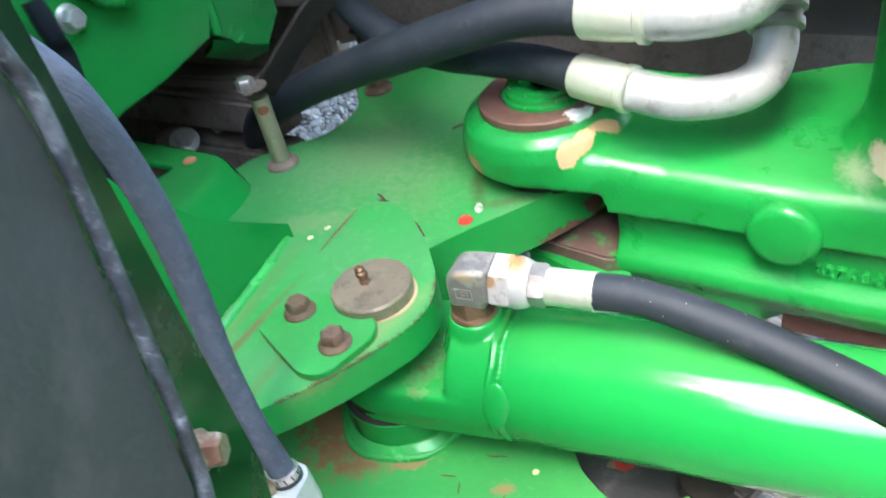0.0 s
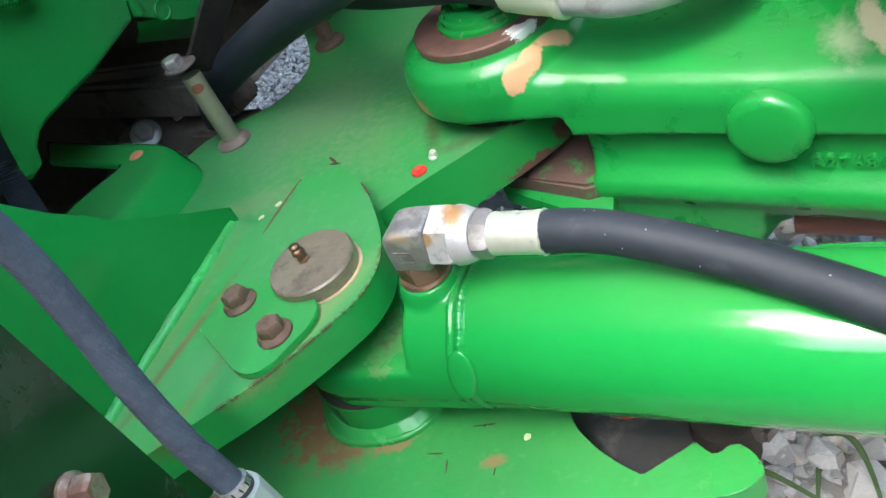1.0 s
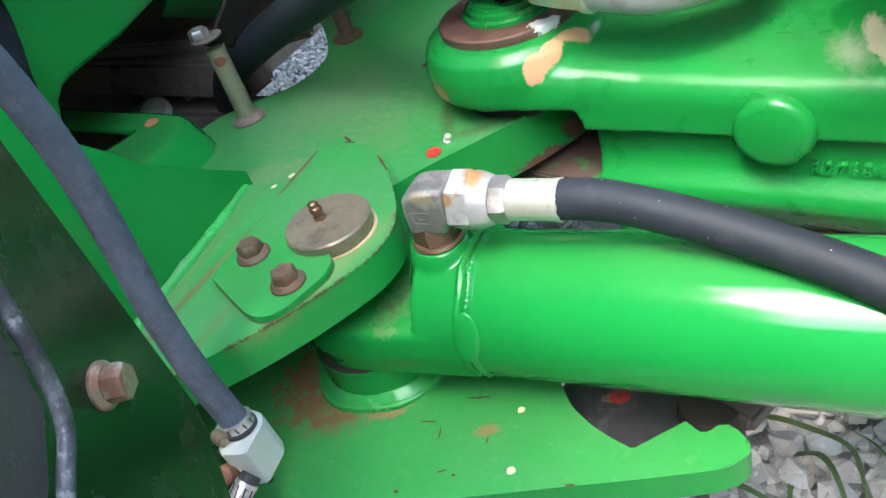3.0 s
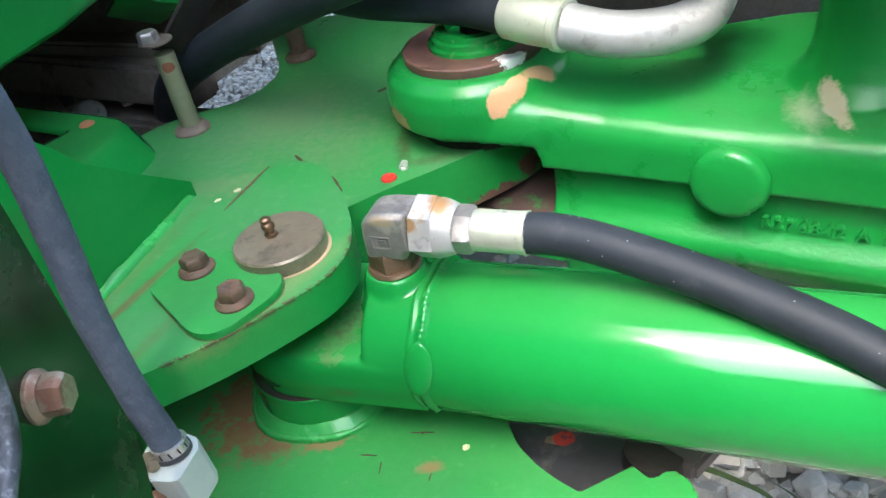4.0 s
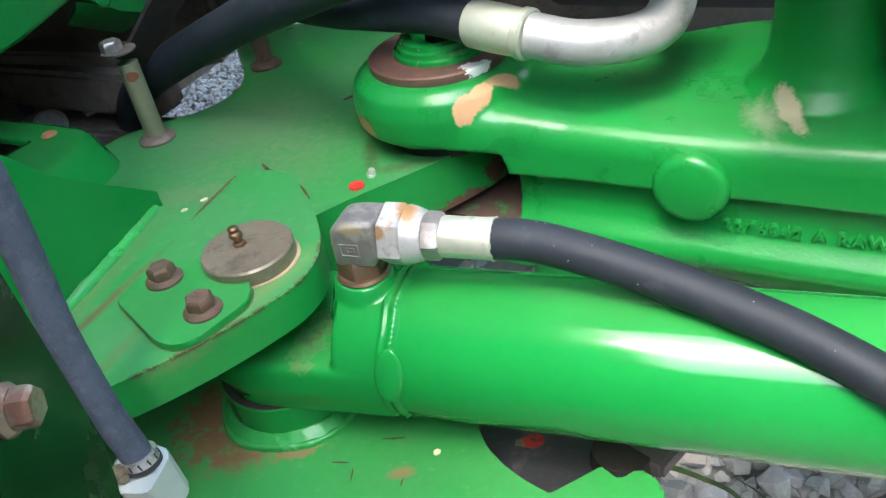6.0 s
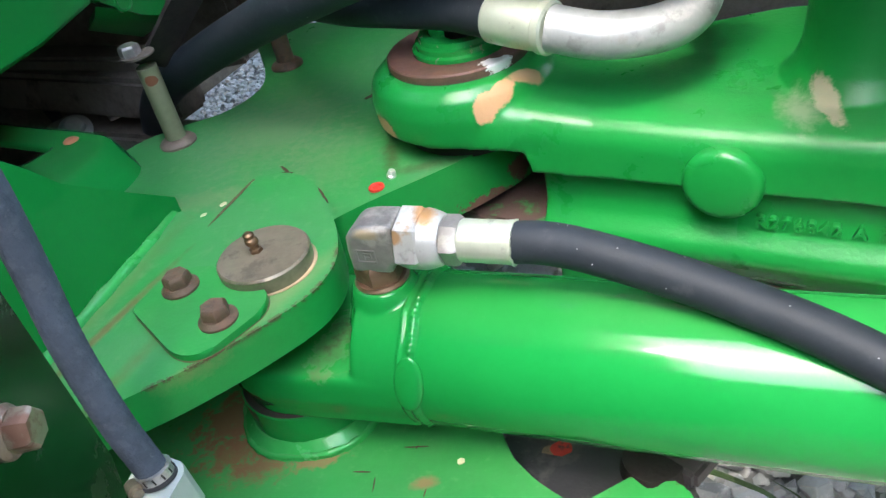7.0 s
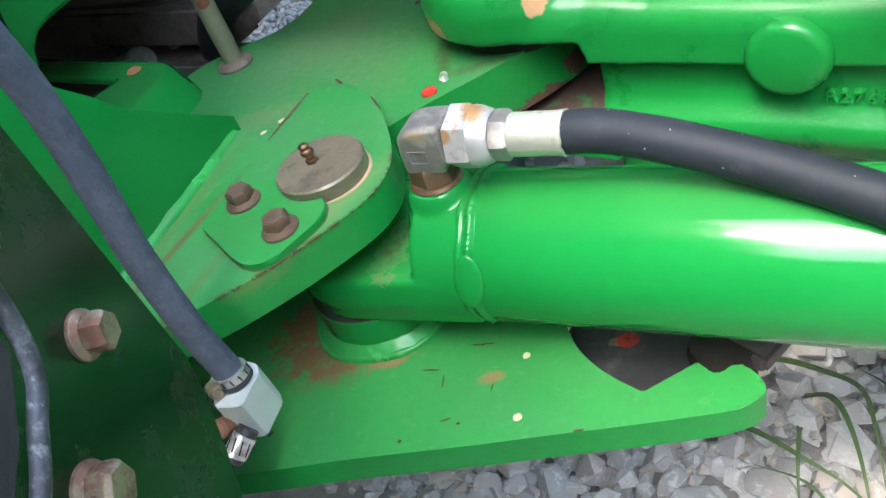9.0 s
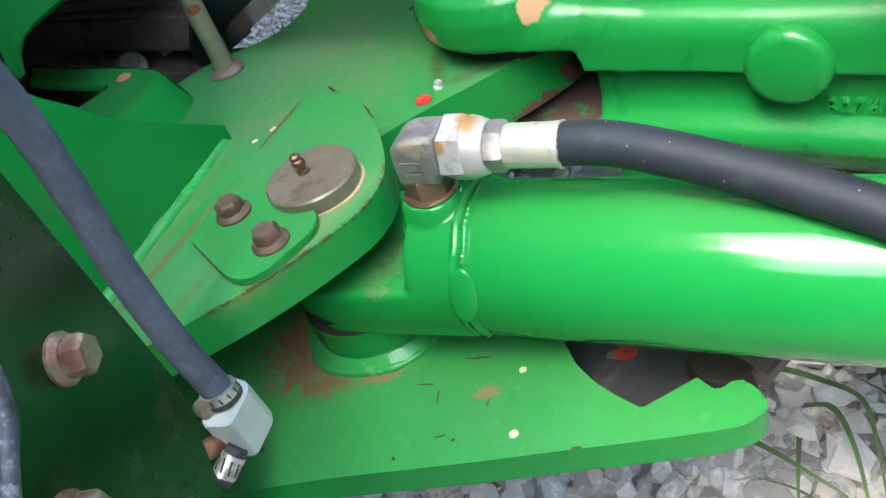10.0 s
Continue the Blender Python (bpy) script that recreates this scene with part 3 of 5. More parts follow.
zerk = part("grease_nipple", hexhead(bmesh.new(), (0.0115, 0.0225, 0.4958), (0, 0, 1), 0.008, 0.003), M_BRASS, pin)
part("nipple_tip", lathe(bmesh.new(), [(0.0030, 0), (0.0030, 0.003), (0.0042, 0.0042), (0.0046, 0.0058), (0.0042, 0.0075), (0.0030, 0.0085), (0.0036, 0.0098), (0.0036, 0.0112), (0.0022, 0.0125)], (0.0115, 0.0225, 0.4983), (-0.1, 0, 1), 20), M_BRASS, zerk)
keeper = [(-0.069, -0.004), (-0.033, -0.054), (-0.022, -0.0605), (-0.009, -0.0595), (0.0205, -0.030), (0.0205, -0.013), (0.0135, -0.0075), (0.004, -0.0085), (-0.008, -0.0005), (-0.014, 0.010), (-0.016, 0.024), (-0.040, 0.032), (-0.055, 0.022)]
kp = thing("keeper_plate", (-0.025, -0.015, 0.484), "green painted keeper plate clamped beside the pivot pin", "keeper plate")
part("plate", prism(bmesh.new(), round_poly(keeper, [0.004, 0.010, 0.006, 0.008, 0.008, 0.006, 0.003, 0, 0, 0, 0.004, 0.01, 0.01], 4), 0.4838, 0.4893, 0.0008, 1), M_PLATE, kp)


def flange_bolt(place, axis, label, across=0.0160, flange=0.0123, height=0.0082, material=M_RUSTY, turn=0.3, group="bolts of the pivot"):
    b = thing("flange_bolt", place, label, "bolt", group)
    fl = lathe(bmesh.new(), [(flange, 0), (flange, 0.0016), (flange * 0.80, 0.0042)], place, axis, 36)
    part("flange", fl, material, b)
    part("hex_head", hexhead(bmesh.new(), Vector(place) + 0.0035 * Vector(axis).normalized(), axis, across, height, turn), material, b)
    return b


flange_bolt((-0.0390, 0.0085, 0.4893), (0, 0, 1), "rusty brown flange bolt holding the keeper plate")
flange_bolt((-0.0075, -0.0325, 0.4893), (0, 0, 1), "rusty brown flange bolt holding the keeper plate", turn=0.75)

# ---- steering cylinder ----
AX = Vector((0.916, -0.401, 0)).normalized()
SIDE = Vector((-AX.y, AX.x, 0))
CZ = 0.417
AXO = Vector((0.0175, 0.029, CZ))


def on_axis(s, u=0.0, z=CZ):
    p = AXO + AX * s - SIDE * u
    return Vector((p.x, p.y, z))


cyl = thing("steering_cylinder", on_axis(0, 0, 0.397), "glossy green hydraulic steering cylinder with a welded end cap", "hydraulic cylinder")
part("barrel", lathe(bmesh.new(), [(0.049, 0.0), (0.0506, 0.002), (0.0508, 0.010), (0.0508, 0.90)], on_axis(0.096), AX, 96), M_GLOSS, cyl)
lug = []
for k in range(25):
    a = math.pi / 2 + math.pi * k / 24
    lug.append(tuple(on_axis(0.056 * math.cos(a), 0.056 * math.sin(a))[:2]))
lug += [tuple(on_axis(s, u)[:2]) for s, u in ((0.030, -0.0545), (0.060, -0.0520), (0.085, -0.0505), (0.1035, -0.0490), (0.1035, 0.0490), (0.085, 0.0505), (0.060, 0.0520), (0.030, 0.0545))]
bm = bmesh.new()
loft(bm, [[Vector((x, y, z)) + (Vector((x, y, z)) - on_axis(0.02 + 0.9 * max(0.0, (Vector((x, y, z)) - AXO).dot(AX) - 0.02), 0, z)) * g for x, y in lug]
          for z, g in ((0.3868, -0.09), (0.3885, -0.08), (0.396, -0.065), (0.404, -0.02), (0.409, 0.0), (0.421, 0.0), (0.4260, -0.012), (0.4290, -0.040), (0.4305, -0.10), (0.4325, -0.40))])
lathe(bm, [(0.0480, 0.0), (0.0498, 0.0012), (0.0506, 0.004), (0.0506, 0.040)], on_axis(0.064), AX, 80)
lathe(bm, [(0.0300, -0.03), (0.0235, -0.012), (0.0212, -0.004), (0.0190, 0.0)], on_axis(0.0785, 0.0, 0.4735), (0, 0, 1), 40)
fused(part("end_cap", bm, M_GLOSS, cyl, "forged cylinder end with its lug"), 0.0013, 10)
rows = []
for i in range(33):
    at = 0.0935 + 0.0215 * i / 32
    rows.append((0.0500 + 0.0014 * math.exp(-((at - 0.0995) / 0.0020) ** 2) + 0.0022 * math.exp(-((at - 0.1066) / 0.0030) ** 2) + 0.0007 * math.exp(-((at - 0.104) / 0.007) ** 4), at))
bm = lathe(bmesh.new(), rows, on_axis(0.0), AX, 260)
for v in bm.verts:
    at = (v.co - AXO).dot(AX)
    out_ = v.co - AXO - AX * at
    turn_ = math.atan2(out_.z, out_.dot(SIDE))
    ripple = math.exp(-((at - 0.1072) / 0.0030) ** 2)
    v.co += out_ * ripple * (0.0085 * math.sin(turn_ * 84 + 260 * (at - 0.1) + 1.5 * math.sin(turn_ * 11)) + 0.004 * math.sin(turn_ * 29)) + AX * 0.0006 * math.sin(turn_ * 9)
part("weld_bead", bm, M_GLOSS, cyl, "rippled painted ring weld", 60)
bm = bmesh.new()
el = radians(16)
out = (-SIDE * math.cos(el) + Vector((0, 0, math.sin(el)))).normalized()
tan = AX.cross(out).normalized()
bmesh.ops.create_uvsphere(bm, u_segments=28, v_segments=16, radius=1.0)
bm.transform(Matrix.Translation(on_axis(0.1055, 0.0, CZ) + out * 0.0508) @ Matrix((AX, tan, out)).transposed().to_4x4() @ Matrix.Rotation(radians(6), 4, "Z") @ Matrix.Diagonal((0.0100, 0.0190, 0.0032, 1)))
part("weld_end", bm, M_GLOSS, cyl)

# ---- cylinder hose with its elbow ----
FZ = 0.506
E0 = on_axis(0.0805, 0.0, FZ)
hose = thing("hydraulic_hose", (E0.x, E0.y, 0.471), "black rubber hydraulic hose on a zinc swivel elbow", "hydraulic hose", "hydraulic hoses")
part("port_adapter", hexhead(bmesh.new(), on_axis(0.0785, 0.0, 0.4760), (0, 0, 1), 0.0275, 0.0150, 0.2), M_BRONZE, hose, "rusty hex port adapter")
part("seal_washer", lathe(bmesh.new(), [(0.0172, 0), (0.0178, 0.0015), (0.0165, 0.0035)], on_axis(0.0785, 0.0, 0.4730), (0, 0, 1), 40), M_BRONZE, hose)
rotz = Matrix.Rotation(math.atan2(AX.y, AX.x), 4, "Z")
bm = bmesh.new()
prof = [(-0.0135, -0.0195), (0.0135, -0.0195), (0.0150, -0.0125), (0.0195, -0.0125), (0.0195, 0.0155), (-0.001, 0.0155), (-0.0110, 0.010), (-0.0135, 0.001)]
prof = round_poly(prof, [0.002, 0.002, 0.003, 0.001, 0.002, 0.009, 0.009, 0.009], 5)
vs1 = [bm.verts.new(E0 + AX * x + Vector((0, 0, z)) + SIDE * 0.0135) for x, z in prof]
vs2 = [bm.verts.new(E0 + AX * x + Vector((0, 0, z)) - SIDE * 0.0135) for x, z in prof]
bm.faces.new(vs1)
bm.faces.new(vs2[::-1])
for k in range(len(prof)):
    bm.faces.new((vs2[k], vs2[(k + 1) % len(prof)], vs1[(k + 1) % len(prof)], vs1[k]))
finish(bm)
bmesh.ops.bevel(bm, geom=[e for e in bm.edges if e.calc_face_angle(0) > 0.9], offset=0.0022, segments=2, affect="EDGES")
elbow = fused(part("elbow", bm, M_GREY, hose, "grey forged ninety degree elbow"), 0.0011, 9)
bm = bmesh.new()
for w, h, o, q in ((0.0120, 0.0009, 0.0042, 0), (0.0120, 0.0009, -0.0042, 0), (0.0009, 0.0090, 0, -0.006), (0.0009, 0.0090, 0, 0.006), (0.0010, 0.0050, 0, -0.0015), (0.0045, 0.0010, 0.0018, 0.001), (0.0045, 0.0010, -0.0008, 0.001), (0.0010, 0.0034, 0.0005, 0.003)):
    box(bm, Matrix.Translation(E0 - SIDE * 0.0137 + Vector((0, 0, -0.005 + o)) + AX * q) @ rotz, w, 0.0012, h)
part("maker_mark", bm, M_GREY, elbow)
nut = part("swivel_nut", lathe(bmesh.new(), [(0.0180, 0.0), (0.0202, 0.0015), (0.0202, 0.0140), (0.0180, 0.0165)], E0 + AX * 0.0205, AX, 6, 0.52), M_ZINC, hose, "whitish hex swivel nut with yellow stains")
part("nut_skirt", lathe(bmesh.new(), [(0.0150, 0.0), (0.0186, 0.0010), (0.0180, 0.0050), (0.0160, 0.0105), (0.0145, 0.0125)], E0 + AX * 0.0352, AX, 40), M_ZINC, nut)
part("collar_hex", lathe(bmesh.new(), [(0.0140, 0.0), (0.0152, 0.001), (0.0152, 0.009), (0.0135, 0.0115)], E0 + AX * 0.0472, AX, 6, 0.2), M_GREY, hose)
bm = bmesh.new()
lathe(bm, [(0.0120, 0), (0.0127, 0.0008), (0.0130, 0.003), (0.0128, 0.006), (0.0128, 0.013), (0.0130, 0.015), (0.0128, 0.017), (0.0128, 0.027), (0.0131, 0.030), (0.0131, 0.0322)], E0 + AX * 0.0577, AX, 64)
foot_at = E0 + AX * 0.0577
for v in bm.verts:
    rel = v.co - foot_at
    out_ = rel - AX * rel.dot(AX)
    turn_ = math.atan2(out_.z, out_.dot(SIDE))
    v.co += out_ * (-0.012 * max(0.0, math.cos(turn_ * 8)) ** 6 + 0.004 * math.sin(turn_ * 23))
ferrule = part("ferrule", bm, M_FERRULE, hose, "crimped pale metal ferrule", 30)
bm = lathe(bmesh.new(), [(0.0126, 0), (0.0136, 0.0004), (0.0136, 0.0012), (0.0124, 0.0016)], E0 + AX * 0.0894, AX, 40)
rj = random.Random(6)
for v in bm.verts:
    v.co += AX * rj.uniform(-0.0004, 0.0006)
part("torn_rim", bm, M_FERRULE, ferrule)
h0 = E0 + AX * 0.0855
hpath = [h0, E0 + AX * 0.1085 + Vector((0, 0, 0.0005)), (0.2130, -0.0540, 0.5000), (0.2450, -0.0710, 0.4910), (0.2760, -0.0910, 0.4820), (0.3140, -0.1240, 0.4730), (0.3470, -0.1570, 0.4610), (0.3900, -0.2050, 0.4430), (0.4500, -0.2800, 0.4200)]
rubber = part("rubber_hose", sweep(bmesh.new(), hpath, 0.0124, 32, 10), M_HOSE, hose)
M_NICK = surface("pale_nick", (0.45, 0.45, 0.43), 0.7)
rn = random.Random(21)
line = catmull(hpath, 10)
for k in range(11):
    i = rn.randrange(3, len(line) - 12)
    ahead = (line[i + 1] - line[i - 1]).normalized()
    up = Vector((-0.05, -0.45, 0.85)).normalized()
    up = (up - up.dot(ahead) * ahead).normalized()
    out_ = Matrix.Rotation(rn.uniform(-1.0, 1.2), 3, ahead) @ up
    m = Matrix((ahead, out_.cross(ahead), out_)).transposed().to_4x4()
    m.translation = line[i] + out_ * 0.0123
    part("nick", box(bmesh.new(), m @ Matrix.Rotation(rn.uniform(0, 3), 4, "Z"), rn.uniform(0.0004, 0.0011), rn.uniform(0.0003, 0.0005), 0.0004), M_NICK, rubber)

# ---- steering knuckle casting ----
E1 = Vector((0.844, -0.536, 0)).normalized()
N1 = Vector((-0.536, -0.844, 0)).normalized()
O1 = Vector((0.246, 0.100, 0))
KP = Vector((0.169, 0.207, 0))


def kn(s, u, z):
    p = O1 + E1 * s + N1 * u
    return Vector((p.x, p.y, z))


kn_thing = thing("steering_knuckle", (0.30, 0.15, 0.33), "green cast steering knuckle with raised part lettering and peeled paint", "steering knuckle")
bm = bmesh.new()
lathe(bm, [(0.070, 0.010), (0.0765, 0.014), (0.0780, 0.034), (0.0745, 0.048), (0.065, 0.0565)], (*KP[:2], 0.467), n=144)
loft(bm, [[kn(s, u, z) for u, z in ((-0.150 + bk, 0.470), (0.0 - hd, low), (0.0 - hd, 0.474 + up * 0.7), (-0.0018 - hd, 0.4810 + up * 0.9), (-0.0055 - hd, 0.4868 + up), (-0.0115 - hd, 0.4912 + up), (-0.0200 - hd, 0.4942 + up), (-0.045 - hd, 0.4980 + up), (-0.100, 0.502 + up), (-0.150 + bk, 0.502 + up))]
           for s, low, up, bk, hd in ((-0.125, 0.4775, 0.022, 0.03, -0.026), (-0.095, 0.476, 0.018, 0.02, -0.021), (-0.050, 0.469, 0.010, 0.01, -0.007), (-0.046, 0.450, 0.009, 0.01, -0.005), (0.0, 0.4475, 0.003, 0.0, 0.0), (0.05, 0.4472, 0.001, -0.015, 0.0), (0.10, 0.4470, 0.0, -0.045, 0.0), (0.20, 0.4470, 0.004, -0.060, 0.0), (0.50, 0.447, 0.010, -0.060, 0.0))])
loft(bm, [[kn(s, u, z) for u, z in ((-0.130, 0.330), (-0.055, 0.325), (-0.020, 0.357), (-0.004, 0.378), (0.0015, 0.387), (0.0025, 0.394), (0.001, 0.400), (-0.004, 0.406), (-0.009, 0.413), (-0.0115, 0.423), (-0.0115, 0.460), (-0.130, 0.470))]
           for s in (-0.045, 0.10, 0.5)])
loft(bm, [[kn(s, u, z) for u, z in ((-0.11, 0.270), (-0.016, 0.270 + up), (-0.006, 0.378), (-0.11, 0.385))] for s, up in ((-0.040, 0.0), (0.045, 0.02), (0.066, 0.045), (0.078, 0.075))])
# upright column with a flared foot, and the yoke wall beyond it
cb = kn(0.165, -0.085, 0.50)
lathe(bm, [(0.052, -0.02), (0.050, 0.002), (0.042, 0.012), (0.037, 0.026), (0.035, 0.05), (0.035, 0.35)], cb, (0, 0, 1), 48)
loft(bm, [[kn(0.215, -0.22, z), kn(0.215, -0.085, z), kn(0.235, -0.045, z), kn(0.27, -0.035 + 0.02 * (z < 0.46), z), kn(0.60, -0.02, z), kn(0.60, -0.25, z)] for z in (0.35, 0.45, 0.52, 0.62, 0.86)])
casting = fused(part("casting", bm, M_CAST, kn_thing), 0.0022, 8)
bs = kn(0.0945, 0.0, 0.4560)
boss = part("round_boss", lathe(bmesh.new(), [(0.0275, -0.02), (0.0275, 0.000), (0.0272, 0.004), (0.0245, 0.0075), (0.0205, 0.009), (0.0, 0.0092)][:-1], bs, N1, 56), M_CAST, kn_thing)
font = bpy.data.curves.new("lettering", "FONT")
font.body, font.size, font.extrude, font.bevel_depth, font.space_character, font.offset = "R276842 A RAW", 0.0125, 0.0040, 0.0003, 1.28, 0.0001
tmp = new("lettering_source", font)
lm = bpy.data.meshes.new_from_object(tmp.evaluated_get(bpy.context.evaluated_depsgraph_get()))
bpy.data.objects.remove(tmp)
lm.materials.clear()
lm.materials.append(M_CAST)
rot = Matrix((E1, Vector((0, 0, 1)), N1)).transposed().to_4x4()
lm.transform(Matrix.Translation(kn(0.115, -0.0105, 0.4165)) @ rot)
letters = new("raised_lettering", lm)
letters.parent = kn_thing
letters.matrix_parent_inverse = Matrix.Translation(-BASE[kn_thing.name])
tagged(letters, "raised cast part number in green")
bm = bmesh.new()
lathe(bm, [(0.055, 0.0), (0.055, 0.010)], (*KP[:2], 0.458), n=48)
part("thrust_ring", bm, M_DARK, kn_thing)
bm = bmesh.new()
prism(bm, [(0.128, 0.183), (0.160, 0.1575), (0.2006, 0.1226), (0.225, 0.120), (0.240, 0.160), (0.230, 0.230), (0.140, 0.230)], 0.380, 0.400, 0.003)
part("stop_block", bm, M_PRIMER, kn_thing, "bare brown stop face with green paint flakes")
part("stop_lip", prism(bmesh.new(), round_poly([(0.128, 0.178), (0.150, 0.155), (0.180, 0.122), (0.215, 0.098), (0.222, 0.125), (0.200, 0.1433), (0.1504, 0.1839)], [0.02, 0.004, 0.004, 0.004, 0.004, 0.004, 0.02], 5), 0.372, 0.3855, 0.003), M_CAST, kn_thing)

wash = thing("thrust_washer", (*KP[:2], 0.525), "flat rusty washer with a smear of white grease", "washer")
part("disc", lathe(bmesh.new(), [(0.0580, -0.003), (0.0588, 0.001), (0.0588, 0.005), (0.0578, 0.0062)], (*KP[:2], 0.525), n=72), M_WASHER, wash)
pcap = thing("kingpin_cap", (*KP[:2], 0.531), "green stepped kingpin cap with a chipped rim", "pin cap")
part("cap", lathe(bmesh.new(), [(0.0400, 0.0), (0.0400, 0.0035), (0.0365, 0.0045), (0.0365, 0.0085), (0.0335, 0.0095), (0.0330, 0.0135), (0.0250, 0.0140), (0.0235, 0.0080)], (KP.x + 0.003, KP.y, 0.531), n=64), M_CAP, pcap)
# solid dark hex stands in for the shaded hole in the cap
part("centre_recess", lathe(bmesh.new(), [(0.012, 0.0), (0.012, 0.006), (0.009, 0.008)], (KP.x + 0.003, KP.y, 0.538), n=6), M_DARK, pcap)

# ---- upper hoses with bent tubes ----
def upper_hose(path, ferr, tube, r, label):
    h = thing("hydraulic_hose", Vector(ferr[0]) - Vector((0, 0, 0.02)), label, "hydraulic hose", "hydraulic hoses")
    part("rubber_hose", sweep(bmesh.new(), path, r * 0.95, 28, 8), M_HOSE, h)
    a, b = Vector(ferr[0]), Vector(ferr[1])
    ax = (b - a).normalized()
    ln = (b - a).length
    part("ferrule", lathe(bmesh.new(), [(r * 0.98, 0), (r * 1.08, 0.002), (r * 1.10, ln * 0.5), (r * 1.06, ln * 0.9), (r * 1.00, ln)], a, ax, 40), M_FERRULE, h, "pale crimped ferrule")
    part("stop_collar", lathe(bmesh.new(), [(r * 1.02, 0), (r * 1.14, 0.0015), (r * 1.14, 0.007), (r * 1.02, 0.0085)], b + ax * 0.0005, ax, 40), M_FERRULE, h)
    part("bent_tube", sweep(bmesh.new(), [b + ax * 0.006] + tube, r * 0.98, 32, 10), M_TUBE, h, "bright dented bent metal tube")
    e, f = Vector(tube[-2]), Vector(tube[-1])
    ex = (f - e).normalized()
    part("end_nut", lathe(bmesh.new(), [(r * 1.05, 0), (r * 1.25, 0.003), (r * 1.25, 0.009), (r * 1.12, 0.011), (r * 1.12, 0.015), (r * 1.35, 0.018), (r * 1.35, 0.034)], f - ex * 0.006, ex, 30), M_GREY, h)
    return h


upper_hose([(0.197, 0.152, 0.566), (0.165, 0.185, 0.568), (0.125, 0.215, 0.568), (0.085, 0.245, 0.568), (0.040, 0.290, 0.572), (0.000, 0.350, 0.585), (-0.040, 0.430, 0.610), (-0.080, 0.520, 0.640)],
           ((0.195, 0.154, 0.566), (0.226, 0.124, 0.563)), [(0.262, 0.104, 0.556), (0.300, 0.102, 0.553), (0.325, 0.110, 0.557), (0.339, 0.126, 0.570), (0.343, 0.138, 0.584)], 0.0165,
           "black rubber hose with pale ferrule and bent tube")
upper_hose([(0.206, 0.146, 0.620), (0.175, 0.160, 0.621), (0.145, 0.169, 0.619), (0.100, 0.186, 0.607), (0.052, 0.212, 0.590), (0.008, 0.252, 0.568), (-0.040, 0.296, 0.542), (-0.088, 0.333, 0.515), (-0.132, 0.378, 0.483), (-0.170, 0.430, 0.440), (-0.200, 0.480, 0.375)],
           ((0.204, 0.147, 0.620), (0.242, 0.122, 0.620)), [(0.272, 0.104, 0.621), (0.305, 0.094, 0.627), (0.325, 0.097, 0.644), (0.332, 0.108, 0.668)], 0.0195,
           "thick black rubber hose slanting down past the stand-off bolt")

# ---- stand-off bolts on the upper plate ----
def standoff(x, y, sleeve, label, dx=0.0, top=0.535, slip=0.0):
    b = thing("standoff_bolt", (x, y, 0.46), label, "stand-off bolt", "stand-off bolts")
    ax = Vector((dx, 0.0, 1)).normalized()
    part("foot", lathe(bmesh.new(), [(0.0178, 0), (0.0178, 0.0022), (0.0160, 0.0045), (0.0118, 0.0070)], (x, y, 0.4600), ax, 36), M_FOOT if sleeve is M_SLEEVE else M_RUSTY, b)
    part("sleeve", lathe(bmesh.new(), [(0.0095, 0), (0.0095, top - 0.462 - slip)], (x, y, 0.465), ax, 32), sleeve, b)
    part("washer", lathe(bmesh.new(), [(0.0155, 0), (0.0155, 0.0016)], Vector((x + dx * 0.5 - slip, y, 0.462)) + ax * (top - 0.4565), ax, 32), M_GRIMY if sleeve is M_SLEEVE else M_RUSTY, b)
    part("hex_head", hexhead(bmesh.new(), Vector((x - slip, y, 0.462)) + ax * (top - 0.4550), ax, 0.0172, 0.0095, 0.2), M_GREY if sleeve is M_SLEEVE else M_RUSTY, b)
    return b


standoff(-0.109, 0.293, M_SLEEVE, "bolt in an olive zinc spacer sleeve with rust spots", 0.01, 0.545, 0.0085)
standoff(-0.013, 0.432, M_RUSTY, "rusty brown bolt in a spacer sleeve", 0.0, 0.530)
bm = bmesh.new()
across = Vector((0.50, 0.55, -0.45)).normalized()
rows = []
for x, y, z in ((-0.122, 0.306, 0.5405), (-0.114, 0.306, 0.543), (-0.078, 0.308, 0.580), (-0.048, 0.310, 0.608), (-0.020, 0.312, 0.630), (0.030, 0.320, 0.668), (0.080, 0.330, 0.705)):
    p = Vector((x, y, z))
    up = Vector((-0.55, 0.10, 0.62)).normalized() * 0.0015
    rows.append([p + up, p + across * 0.030 + up, p + across * 0.030 - up, p - up])
loft_rows = [[bm.verts.new(q) for q in r] for r in rows]
for a, b in zip(loft_rows, loft_rows[1:]):
    for k in range(4):
        bm.faces.new((a[k], a[(k + 1) % 4], b[(k + 1) % 4], b[k]))
bm.faces.new(loft_rows[0][::-1])
bm.faces.new(loft_rows[-1])
strap = part("flat_strap", bm, M_DARK)
tagged(strap, "dark flat strap rising from the stand-off bolt", "strap")

# ---- upper-left frame casting ----
FN = Vector((0.862, -0.507, 0))
frame_cast = thing("frame_casting", (-0.24, 0.25, 0.545), "large green frame casting with cast texture", "frame casting")


def slab(poly, depth, normal=FN):
    bm = bmesh.new()
    f = [bm.verts.new(Vector(p)) for p in poly]
    b = [bm.verts.new(Vector(p) - depth * normal) for p in poly]
    bm.faces.new(f)
    bm.faces.new(b[::-1])
    for k in range(len(f)):
        bm.faces.new((f[k], b[k], b[(k + 1) % len(f)], f[(k + 1) % len(f)]))
    return bm


